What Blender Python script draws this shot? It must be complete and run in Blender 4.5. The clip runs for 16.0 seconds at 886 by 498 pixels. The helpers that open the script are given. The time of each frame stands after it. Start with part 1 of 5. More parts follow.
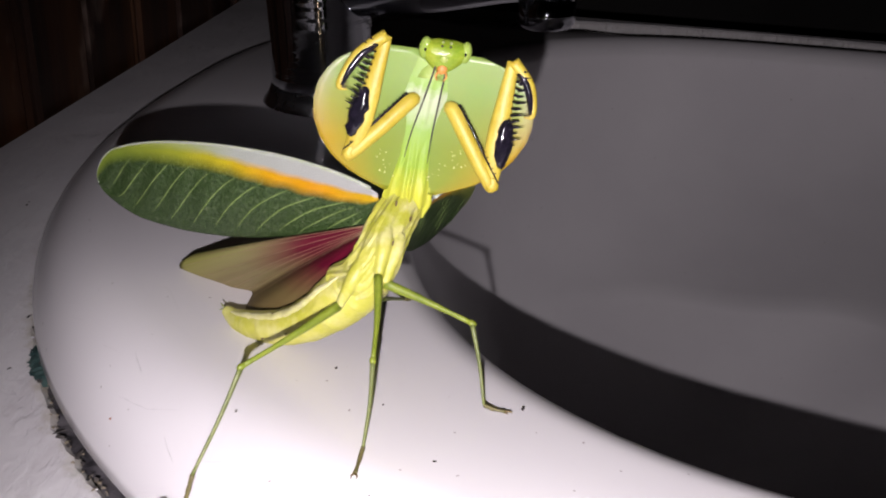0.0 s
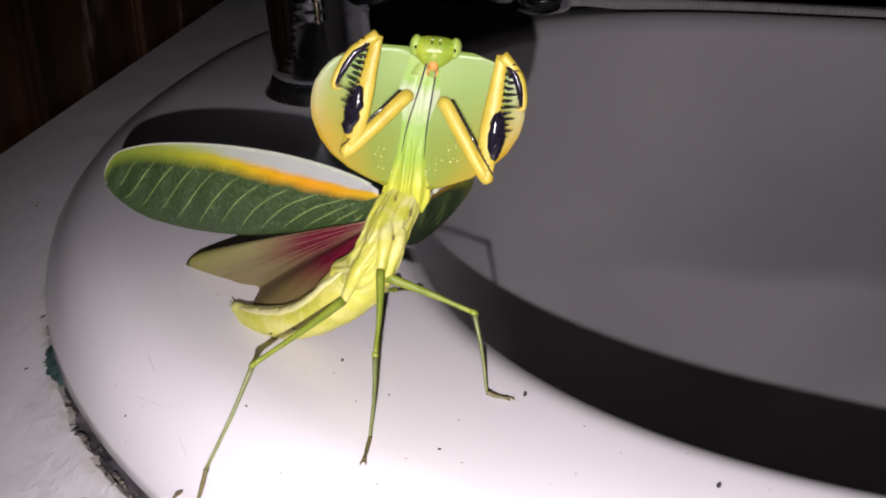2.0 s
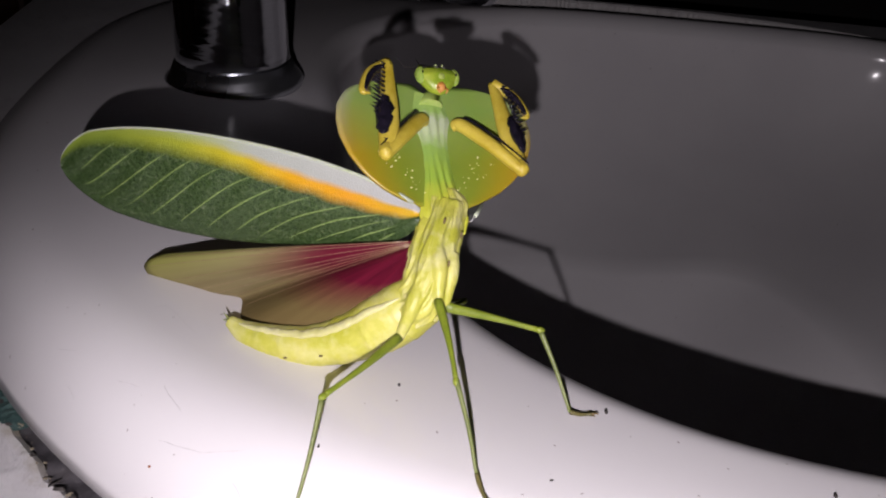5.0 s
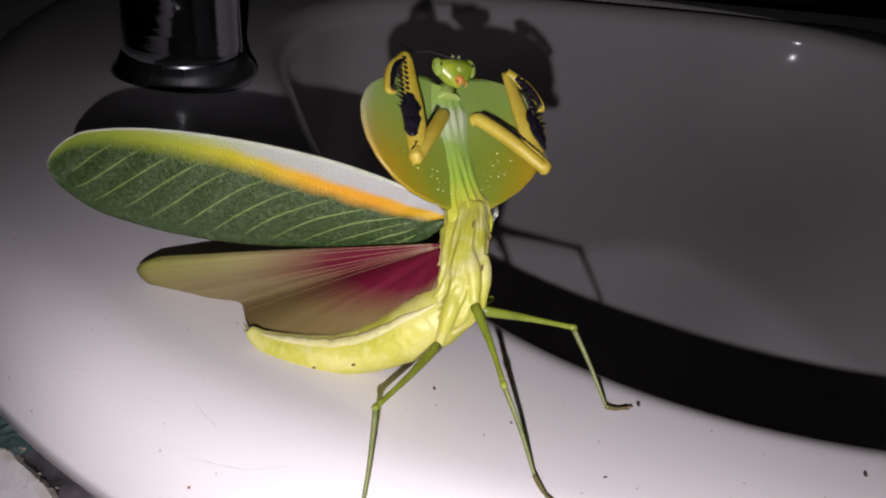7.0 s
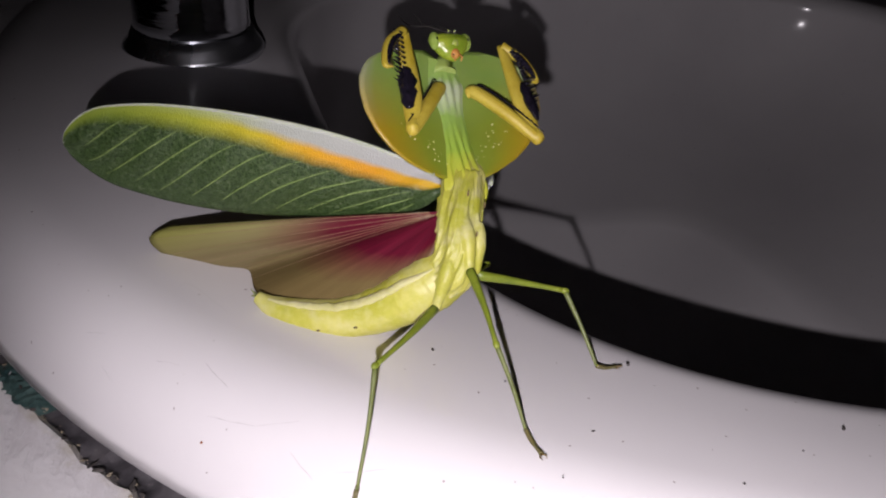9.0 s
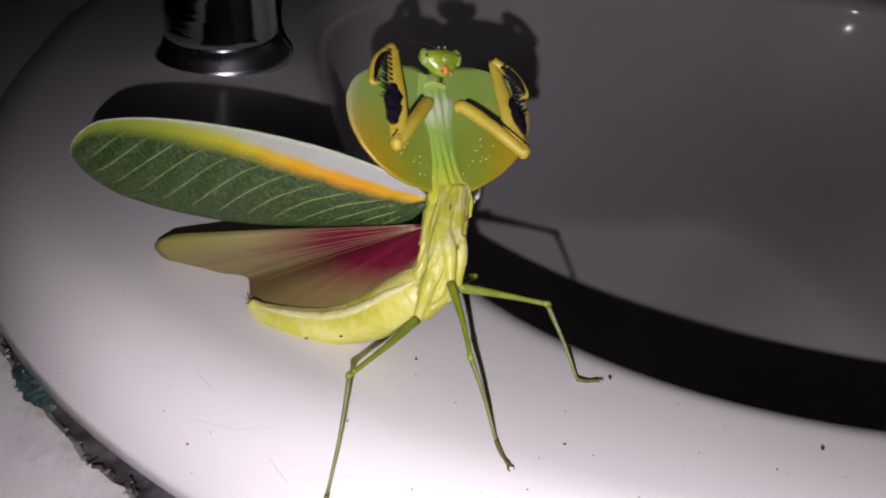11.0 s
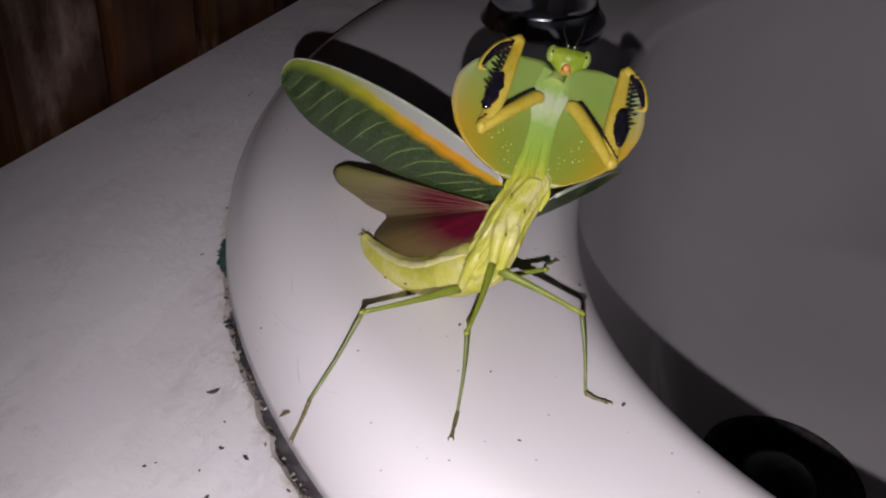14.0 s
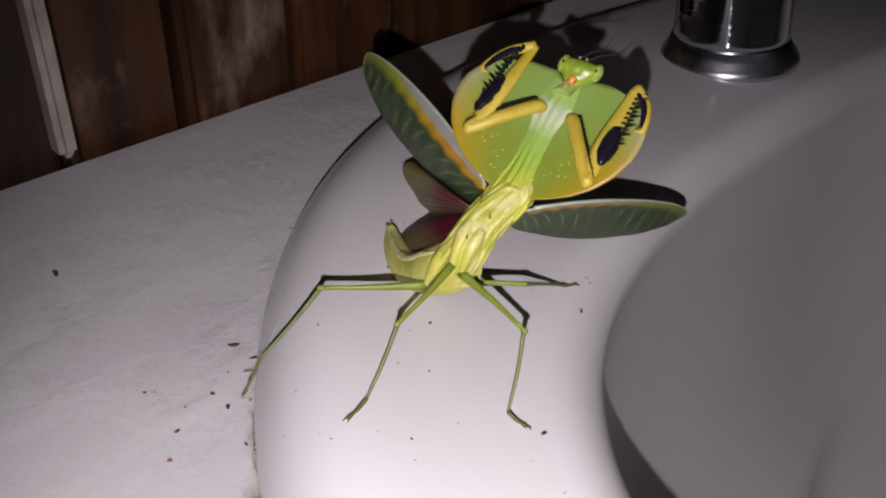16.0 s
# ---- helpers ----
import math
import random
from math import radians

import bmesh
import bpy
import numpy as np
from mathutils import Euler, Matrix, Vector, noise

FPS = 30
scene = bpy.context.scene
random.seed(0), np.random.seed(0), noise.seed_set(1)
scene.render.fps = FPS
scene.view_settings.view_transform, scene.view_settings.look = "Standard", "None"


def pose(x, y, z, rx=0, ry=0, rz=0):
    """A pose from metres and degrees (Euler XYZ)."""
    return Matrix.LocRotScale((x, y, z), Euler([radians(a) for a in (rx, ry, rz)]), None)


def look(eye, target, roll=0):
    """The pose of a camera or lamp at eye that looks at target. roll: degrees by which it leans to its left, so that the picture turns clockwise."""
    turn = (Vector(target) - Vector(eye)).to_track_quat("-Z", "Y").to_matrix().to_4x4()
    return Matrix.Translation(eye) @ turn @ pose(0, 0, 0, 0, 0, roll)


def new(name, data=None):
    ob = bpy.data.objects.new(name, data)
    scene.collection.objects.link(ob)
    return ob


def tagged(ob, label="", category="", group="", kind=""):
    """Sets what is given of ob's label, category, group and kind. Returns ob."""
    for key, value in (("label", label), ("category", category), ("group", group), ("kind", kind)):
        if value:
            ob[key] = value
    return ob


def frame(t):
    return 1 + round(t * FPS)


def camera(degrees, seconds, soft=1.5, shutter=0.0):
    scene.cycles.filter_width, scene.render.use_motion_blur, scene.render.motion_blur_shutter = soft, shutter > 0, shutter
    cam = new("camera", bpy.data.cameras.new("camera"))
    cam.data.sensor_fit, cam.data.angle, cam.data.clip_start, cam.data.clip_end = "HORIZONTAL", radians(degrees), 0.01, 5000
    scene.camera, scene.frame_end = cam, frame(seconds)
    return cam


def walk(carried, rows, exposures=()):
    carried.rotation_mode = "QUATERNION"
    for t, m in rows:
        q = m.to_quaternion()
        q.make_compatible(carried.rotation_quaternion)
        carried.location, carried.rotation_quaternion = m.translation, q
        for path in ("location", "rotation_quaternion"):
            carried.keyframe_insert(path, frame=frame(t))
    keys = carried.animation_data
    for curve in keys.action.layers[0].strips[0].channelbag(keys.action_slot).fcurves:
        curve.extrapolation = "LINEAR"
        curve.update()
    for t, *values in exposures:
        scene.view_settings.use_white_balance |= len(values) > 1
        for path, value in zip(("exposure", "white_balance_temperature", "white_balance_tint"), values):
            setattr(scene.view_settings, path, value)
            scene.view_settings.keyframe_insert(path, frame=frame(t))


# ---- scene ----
cam = camera(54.0, 16.0, soft=2.0)
PATH = [
    (0, (0.017, -0.018, 0.121), (-0.051, 1.784, -0.745), 4.2),
    (0.5, (0.017, -0.018, 0.122), (-0.047, 1.776, -0.76), 3.0),
    (1, (0.018, -0.02, 0.125), (-0.057, 1.766, -0.772), 2.1),
    (1.5, (0.019, -0.02, 0.126), (-0.067, 1.756, -0.789), 2.2),
    (2, (0.019, -0.02, 0.125), (-0.069, 1.758, -0.786), 2.0),
    (2.5, (0.02, -0.019, 0.125), (-0.072, 1.762, -0.78), 2.0),
    (3, (0.016, -0.022, 0.125), (-0.042, 1.763, -0.776), 3.2),
    (3.5, (0.013, -0.022, 0.123), (-0.026, 1.763, -0.779), 4.2),
    (4, (0.013, -0.021, 0.123), (-0.026, 1.762, -0.783), 4.4),
    (4.5, (-0.008, -0.01, 0.118), (0.155, 1.766, -0.786), 6.2),
    (7, (-0.049, 0.004, 0.117), (0.525, 1.694, -0.786), 8.7),
    (7.5, (-0.048, 0.0, 0.119), (0.502, 1.669, -0.836), 8.2),
    (8, (-0.049, -0.002, 0.121), (0.498, 1.66, -0.848), 8.0),
    (8.5, (-0.049, -0.004, 0.12), (0.493, 1.662, -0.845), 8.2),
    (9, (-0.048, -0.003, 0.12), (0.494, 1.663, -0.845), 7.9),
    (11.5, (-0.034, -0.012, 0.126), (0.339, 1.693, -0.851), 7.5),
    (12, (-0.03, -0.019, 0.127), (0.267, 1.712, -0.829), 8.5),
    (12.5, (-0.015, -0.017, 0.132), (0.044, 1.696, -0.899), 7.1),
    (13, (0.0, -0.013, 0.13), (-0.17, 1.675, -0.928), 7.8),
    (13.5, (0.018, -0.013, 0.136), (-0.346, 1.608, -0.977), 6.9),
    (14, (0.032, -0.011, 0.14), (-0.491, 1.55, -0.995), 5.7),
    (14.5, (0.047, -0.011, 0.141), (-0.617, 1.502, -0.985), 5.6),
    (15, (0.066, 0.0, 0.143), (-0.793, 1.401, -0.997), 3.5),
    (15.5, (0.075, 0.007, 0.143), (-0.888, 1.337, -0.999), 3.5),
    (16, (0.088, 0.02, 0.138), (-1.033, 1.247, -0.975), 2.2),
]

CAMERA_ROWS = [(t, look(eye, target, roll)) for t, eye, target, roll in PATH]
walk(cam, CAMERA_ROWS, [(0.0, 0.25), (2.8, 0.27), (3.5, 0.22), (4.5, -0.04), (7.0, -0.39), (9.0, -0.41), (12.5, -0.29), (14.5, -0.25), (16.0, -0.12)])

# ---- world: a dark room at night, lit by the hand torch alone ----
world = bpy.data.worlds.new("night")
scene.world = world
world.use_nodes = True
world.node_tree.nodes["Background"].inputs["Color"].default_value = (0.55, 0.6, 0.75, 1)
world.node_tree.nodes["Background"].inputs["Strength"].default_value = 0.00015
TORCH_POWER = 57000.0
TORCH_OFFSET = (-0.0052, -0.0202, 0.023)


OUT_C, OUT_A, OUT_B, OUT_N = (0.205, 0.345), 0.3310, 0.3105, 2.6  # the basin's outer oval


SKIN = 0.76  # how light the insect's skin is


# ---- materials ----
class Mat:
    """A node material with a few short helpers."""

    def __init__(self, name, rough=0.5, metal=0.0, spec=0.5):
        self.m = bpy.data.materials.new(name)
        self.m.use_nodes = True
        self.t = self.m.node_tree
        self.b = self.t.nodes["Principled BSDF"]
        self.set("Roughness", rough).set("Metallic", metal).set("Specular IOR Level", spec)

    def set(self, key, value):
        self.b.inputs[key].default_value = value
        return self

    def node(self, kind, **values):
        n = self.t.nodes.new(kind)
        for key, value in values.items():
            n.inputs[key.replace("_", " ")].default_value = value
        return n

    def link(self, a, b):
        self.t.links.new(a, b)

    def coords(self, which="Object"):
        return self.t.nodes.new("ShaderNodeTexCoord").outputs[which]

    def noise(self, scale, detail=4.0, rough=0.55, which="Object", stretch=(1, 1, 1)):
        mapping = self.node("ShaderNodeMapping", Scale=stretch)
        self.link(self.coords(which), mapping.inputs["Vector"])
        n = self.node("ShaderNodeTexNoise", Scale=scale, Detail=detail, Roughness=rough)
        self.link(mapping.outputs[0], n.inputs["Vector"])
        return n.outputs["Fac"]

    def ramp(self, fac, stops):
        r = self.t.nodes.new("ShaderNodeValToRGB")
        els = r.color_ramp.elements
        while len(els) < len(stops):
            els.new(0.5)
        for e, (at, col) in zip(els, stops):
            e.position, e.color = at, (*col, 1) if len(col) == 3 else col
        self.link(fac, r.inputs["Fac"])
        return r.outputs["Color"]

    def mix(self, fac, a, b, blend="MIX"):
        n = self.t.nodes.new("ShaderNodeMix")
        n.data_type, n.blend_type = "RGBA", blend
        for value, socket in ((fac, n.inputs[0]), (a, n.inputs[6]), (b, n.inputs[7])):
            if isinstance(value, (int, float)):
                socket.default_value = value
            elif isinstance(value, tuple):
                socket.default_value = (*value, 1)
            else:
                self.link(value, socket)
        return n.outputs[2]

    def color(self, socket):
        self.link(socket, self.b.inputs["Base Color"])
        return self

    def bump(self, fac, strength=0.3, distance=0.001):
        n = self.node("ShaderNodeBump", Strength=strength, Distance=distance)
        self.link(fac, n.inputs["Height"])
        old = self.b.inputs["Normal"].links
        if old:
            self.link(old[0].from_socket, n.inputs["Normal"])
        self.link(n.outputs[0], self.b.inputs["Normal"])
        return self

    def uv(self):
        n = self.t.nodes.new("ShaderNodeSeparateXYZ")
        self.link(self.coords("UV"), n.inputs[0])
        return n.outputs[0], n.outputs[1]

    def math(self, op, a, b=0.0):
        n = self.t.nodes.new("ShaderNodeMath")
        n.operation = op
        for value, socket in ((a, n.inputs[0]), (b, n.inputs[1])):
            if isinstance(value, (int, float)):
                socket.default_value = value
            else:
                self.link(value, socket)
        return n.outputs[0]


def plain(name, low, high, scale, rough=0.5, bump=0.2, distance=0.0005, **more):
    """Two tones mixed by noise, with a relief of the same grain."""
    m = Mat(name, rough, **more)
    n = m.noise(scale)
    m.color(m.ramp(n, [(0.3, low), (0.7, high)])).bump(n, bump, distance)
    return m


def make_porcelain():
    m = Mat("glazed_porcelain", 0.2, spec=0.4)
    wear = m.noise(9.0, 6.0)
    fine = m.noise(240.0, 3.0)
    base = m.ramp(wear, [(0.35, (0.61, 0.59, 0.605)), (0.7, (0.67, 0.65, 0.66))])
    specks = m.ramp(m.noise(700.0, 1.0, 0.4), [(0.785, (1, 1, 1)), (0.81, (0.35, 0.3, 0.28))])
    hair = m.math("ABSOLUTE", m.math("SUBTRACT", m.noise(26.0, 2.0, 0.5, stretch=(1.0, 0.45, 1.0)), 0.5))
    hair = m.math("MULTIPLY", m.ramp(hair, [(0.0, (1, 1, 1)), (0.0035, (0, 0, 0))]), m.ramp(m.noise(38.0, 3.0), [(0.60, (0, 0, 0)), (0.70, (1, 1, 1))]))
    x = m.t.nodes.new("ShaderNodeSeparateXYZ")
    m.link(m.coords("Object"), x.inputs[0])
    ex = m.math("DIVIDE", m.math("SUBTRACT", x.outputs[0], OUT_C[0]), OUT_A)
    ey = m.math("DIVIDE", m.math("SUBTRACT", x.outputs[1], OUT_C[1]), OUT_B)
    ring = m.math("POWER", m.math("ADD", m.math("POWER", m.math("ABSOLUTE", ex), OUT_N), m.math("POWER", m.math("ABSOLUTE", ey), OUT_N)), 1 / OUT_N)
    hair = m.math("MULTIPLY", hair, m.ramp(ring, [(0.86, (0, 0, 0)), (0.92, (1, 1, 1))]))
    smudge = m.ramp(m.noise(60.0, 8.0, 0.75), [(0.66, (1, 1, 1)), (0.78, (0.80, 0.78, 0.78))])
    base = m.mix(0.6, base, smudge, "MULTIPLY")
    base = m.mix(m.math("MULTIPLY", hair, 0.05), base, (0.22, 0.21, 0.21))
    m.color(m.mix(0.7, base, specks, "MULTIPLY")).bump(fine, 0.03, 0.0004).bump(m.noise(16.0, 2.0), 0.02, 0.002)
    m.link(m.ramp(m.noise(35.0), [(0.3, (0.13, 0.13, 0.13)), (0.75, (0.19, 0.19, 0.19))]), m.b.inputs["Roughness"])
    return m.m


def make_paint():
    m = Mat("white_painted_plaster", 0.5)
    strokes = m.noise(190.0, 8.0, 0.66, stretch=(1.0, 0.34, 1.0))
    patches = m.noise(24.0, 5.0, 0.6)
    lumps = m.noise(14.0, 3.0)
    base = m.ramp(lumps, [(0.3, (0.60, 0.585, 0.595)), (0.7, (0.70, 0.685, 0.695))])
    thin = m.ramp(strokes, [(0.36, (0.80, 0.78, 0.79)), (0.46, (1, 1, 1))])
    base = m.mix(m.ramp(patches, [(0.45, (0, 0, 0)), (0.60, (0.8, 0.8, 0.8))]), base, m.mix(1.0, base, thin, "MULTIPLY"))
    layer = m.ramp(m.noise(48.0, 8.0, 0.66, stretch=(1.0, 0.40, 1.0)), [(0.50, (0, 0, 0)), (0.54, (1, 1, 1))])
    base = m.mix(1.0, base, m.ramp(layer, [(0.0, (0.955, 0.95, 0.955)), (1.0, (1, 1, 1))]), "MULTIPLY")
    # a band of black and greenish grime follows the rim of the basin
    x = m.t.nodes.new("ShaderNodeSeparateXYZ")
    m.link(m.coords("Object"), x.inputs[0])
    ex = m.math("DIVIDE", m.math("SUBTRACT", x.outputs[0], OUT_C[0]), OUT_A)
    ey = m.math("DIVIDE", m.math("SUBTRACT", x.outputs[1], OUT_C[1]), OUT_B)
    ring = m.math("POWER", m.math("ADD", m.math("POWER", m.math("ABSOLUTE", ex), OUT_N), m.math("POWER", m.math("ABSOLUTE", ey), OUT_N)), 1 / OUT_N)
    away = m.math("ADD", m.math("SUBTRACT", ring, 0.992), m.math("MULTIPLY", m.math("SUBTRACT", m.noise(80.0, 9.0, 0.75), 0.5), 0.052))
    grime = m.ramp(away, [(-0.002, (1, 1, 1)), (0.006, (0.75, 0.75, 0.75)), (0.016, (0, 0, 0))])
    grime = m.math("MULTIPLY", grime, m.ramp(x.outputs[1], [(0.17, (1, 1, 1)), (0.24, (0.25, 0.25, 0.25))]))
    tone = m.ramp(m.noise(90.0, 6.0, 0.65), [(0.30, (0.10, 0.09, 0.07)), (0.42, (0.34, 0.30, 0.22)), (0.58, (0.48, 0.45, 0.38)), (0.72, (0.24, 0.27, 0.23))])
    m.color(m.mix(grime, base, tone))
    flakes = m.ramp(strokes, [(0.44, (0, 0, 0)), (0.50, (1, 1, 1))])
    m.bump(m.math("MULTIPLY", flakes, m.ramp(patches, [(0.46, (0, 0, 0)), (0.58, (1, 1, 1))])), 0.36, 0.0008).bump(layer, 0.16, 0.0005).bump(m.noise(420.0), 0.32, 0.0003).bump(m.noise(30.0, 4.0), 0.16, 0.002)
    return m.m


def make_wood():
    m = Mat("dark_varnished_wood", 0.5)
    grain = m.noise(40.0, 9.0, 0.68, stretch=(1.0, 1.0, 0.10))
    blotch = m.noise(34.0, 6.0, 0.6, stretch=(1.0, 1.0, 0.45))
    info = m.t.nodes.new("ShaderNodeObjectInfo")
    shade = m.ramp(grain, [(0.30, (0.006, 0.003, 0.0015)), (0.46, (0.036, 0.014, 0.006)), (0.60, (0.085, 0.036, 0.012)), (0.78, (0.18, 0.088, 0.033))])
    pale = m.ramp(blotch, [(0.58, (0, 0, 0)), (0.66, (0.12, 0.09, 0.075)), (0.76, (0.34, 0.28, 0.24))])
    shade = m.mix(1.0, shade, m.ramp(info.outputs["Random"], [(0.0, (0.55, 0.5, 0.5)), (1.0, (1.25, 1.1, 1.0))]), "MULTIPLY")
    m.color(m.mix(0.8, shade, pale, "ADD"))
    m.bump(grain, 0.5, 0.0016)
    return m.m


def make_chrome(name="chrome", low=0.03, high=0.13):
    m = Mat(name, 0.07, metal=1.0)
    m.set("Base Color", (0.52, 0.53, 0.56, 1))
    m.bump(m.noise(30.0, 3.0, 0.5, stretch=(0.3, 0.3, 6.0)), 0.12, 0.002)
    m.link(m.ramp(m.noise(60.0, 5.0), [(0.35, (low, low, low)), (0.8, (high, high, high))]), m.b.inputs["Roughness"])
    return m.m


def make_flesh(name, low, high, scale=500.0, rough=0.47, sss=0.15, tint=(0.8, 0.9, 0.2), patch=None):
    """Insect skin: soft, faintly translucent, with a fine grain."""
    low, high = (tuple(c * SKIN for c in col) for col in (low, high))
    m = Mat(name, rough)
    m.set("Subsurface Weight", sss).set("Subsurface Radius", (*tint,)).set("Subsurface Scale", 0.0012)
    n, f = m.noise(scale * 0.35, 5.0), m.noise(scale * 3, 3.0)
    tone = m.mix(0.25, m.ramp(n, [(0.32, low), (0.68, high)]), m.ramp(f, [(0.35, low), (0.65, high)]))
    if patch:  # pale blotches
        tone = m.mix(m.ramp(m.noise(scale * 0.6, 4.0, 0.6), [(0.46, (0, 0, 0)), (0.64, (0.6, 0.6, 0.6))]), tone, tuple(c * SKIN for c in patch))
    m.color(tone)
    m.bump(m.noise(scale), 0.35, 0.0004).bump(m.noise(scale * 4), 0.3, 0.0001)
    return m.m


def make_forewing():
    """Across: v runs from the front edge (0) to the rear edge (1); along: u runs from the root (0) to the tip (1)."""
    m = Mat("forewing_membrane", 0.40, spec=0.65)
    u, v = m.uv()
    fine = m.noise(1100.0, 4.0, 0.72)
    cells = m.node("ShaderNodeTexVoronoi", Scale=1500.0)
    cells.feature = "DISTANCE_TO_EDGE"
    m.link(m.coords("Object"), cells.inputs["Vector"])
    net = m.ramp(cells.outputs["Distance"], [(0.02, (1, 1, 1)), (0.16, (0, 0, 0))])
    green = m.ramp(fine, [(0.34, (0.013, 0.038, 0.006)), (0.54, (0.038, 0.080, 0.014)), (0.61, (0.085, 0.135, 0.045)), (0.68, (0.15, 0.20, 0.09)), (0.76, (0.27, 0.32, 0.20))])
    green = m.mix(m.math("MULTIPLY", net, 0.35), green, (0.17, 0.27, 0.11))
    edge = m.math("ADD", v, m.math("SUBTRACT", m.math("MULTIPLY", m.noise(160.0, 3.0), 0.05), 0.025))
    # front margin: white near the root, yellow-green towards the tip
    margin = m.ramp(u, [(0.0, (0.53, 0.55, 0.52)), (0.42, (0.49, 0.54, 0.46)), (0.58, (0.46, 0.54, 0.20)), (0.75, (0.38, 0.46, 0.07)), (1.0, (0.28, 0.40, 0.05))])
    streak = m.ramp(u, [(0.02, (0.74, 0.48, 0.01)), (0.18, (0.85, 0.40, 0.005)), (0.32, (0.85, 0.46, 0.008)), (0.46, (0.66, 0.56, 0.02)), (0.62, (0.44, 0.50, 0.04)), (0.85, (0.27, 0.38, 0.04))])
    white_to = m.ramp(u, [(k, (w, w, w)) for k, w in WHITE_BAND])
    streak_to = m.ramp(u, [(k, (w, w, w)) for k, w in STREAK_BAND])
    w1 = m.ramp(m.math("SUBTRACT", edge, white_to), [(0.0, (0, 0, 0)), (0.07, (1, 1, 1))])
    w2 = m.ramp(m.math("SUBTRACT", edge, streak_to), [(0.0, (0, 0, 0)), (0.13, (1, 1, 1))])
    m.color(m.mix(1.0, m.mix(w1, margin, m.mix(w2, streak, green)), (SKIN, SKIN * 0.97, SKIN), "MULTIPLY"))
    m.set("Transmission Weight", 0.0)
    m.bump(m.math("MULTIPLY", fine, w2), 0.8, 0.0003).bump(net, 0.3, 0.0001)
    thin = m.node("ShaderNodeBsdfTranslucent", Color=(0.16, 0.26, 0.05, 1))
    both = m.node("ShaderNodeMixShader", Fac=0.18)
    m.link(m.b.outputs[0], both.inputs[1])
    m.link(thin.outputs[0], both.inputs[2])
    m.link(both.outputs[0], m.t.nodes["Material Output"].inputs["Surface"])
    return m.m


# how far the white and the coloured bands of a forewing reach from its front edge, along u
WHITE_BAND = [(0.0, 0.24), (0.25, 0.16), (0.5, 0.05), (0.65, 0.01), (1.0, 0.0)]
STREAK_BAND = [(0.0, 0.43), (0.25, 0.28), (0.5, 0.14), (0.75, 0.08), (1.0, 0.05)]


def make_hindwing():
    m = Mat("hindwing_membrane", 0.5, spec=0.25)
    u, v = m.uv()
    rays = m.node("ShaderNodeTexNoise", Scale=1.0, Detail=5.0, Roughness=0.6)
    mapping = m.node("ShaderNodeMapping", Scale=(2.0, 34.0, 1.0))
    m.link(m.coords("UV"), mapping.inputs["Vector"])
    m.link(mapping.outputs[0], rays.inputs["Vector"])
    smoke = m.ramp(rays.outputs["Fac"], [(0.25, (0.23, 0.185, 0.085)), (0.75, (0.32, 0.265, 0.13))])
    smoke = m.mix(1.0, smoke, m.ramp(v, [(0.34, (1, 1, 1)), (0.58, (0.78, 0.69, 0.56))]), "MULTIPLY")
    blush = m.ramp(m.math("SUBTRACT", m.math("ADD", u, m.math("MULTIPLY", m.math("SUBTRACT", rays.outputs["Fac"], 0.5), 0.12)), m.math("MULTIPLY", v, 0.10)), [(0.36, (1, 1, 1)), (0.66, (0, 0, 0))])
    rose = m.ramp(rays.outputs["Fac"], [(0.25, (0.085, 0.003, 0.016)), (0.75, (0.21, 0.010, 0.038))])
    front = m.ramp(v, [(0.09, (1, 1, 1)), (0.22, (0, 0, 0))])
    yellow = m.ramp(u, [(0.25, (0.36, 0.24, 0.16)), (0.6, (0.40, 0.38, 0.15)), (1.0, (0.36, 0.37, 0.08))])
    front = m.math("MULTIPLY", front, m.ramp(u, [(0.30, (0, 0, 0)), (0.62, (0.8, 0.8, 0.8))]))
    m.color(m.mix(1.0, m.mix(front, m.mix(blush, smoke, rose), yellow), (SKIN, SKIN, SKIN), "MULTIPLY"))
    m.bump(rays.outputs["Fac"], 0.25, 0.0003)
    thin = m.node("ShaderNodeBsdfTransparent", Color=(0.85, 0.75, 0.6, 1))
    both = m.node("ShaderNodeMixShader", Fac=0.16)
    m.link(m.b.outputs[0], both.inputs[1])
    m.link(thin.outputs[0], both.inputs[2])
    m.link(both.outputs[0], m.t.nodes["Material Output"].inputs["Surface"])
    return m.m


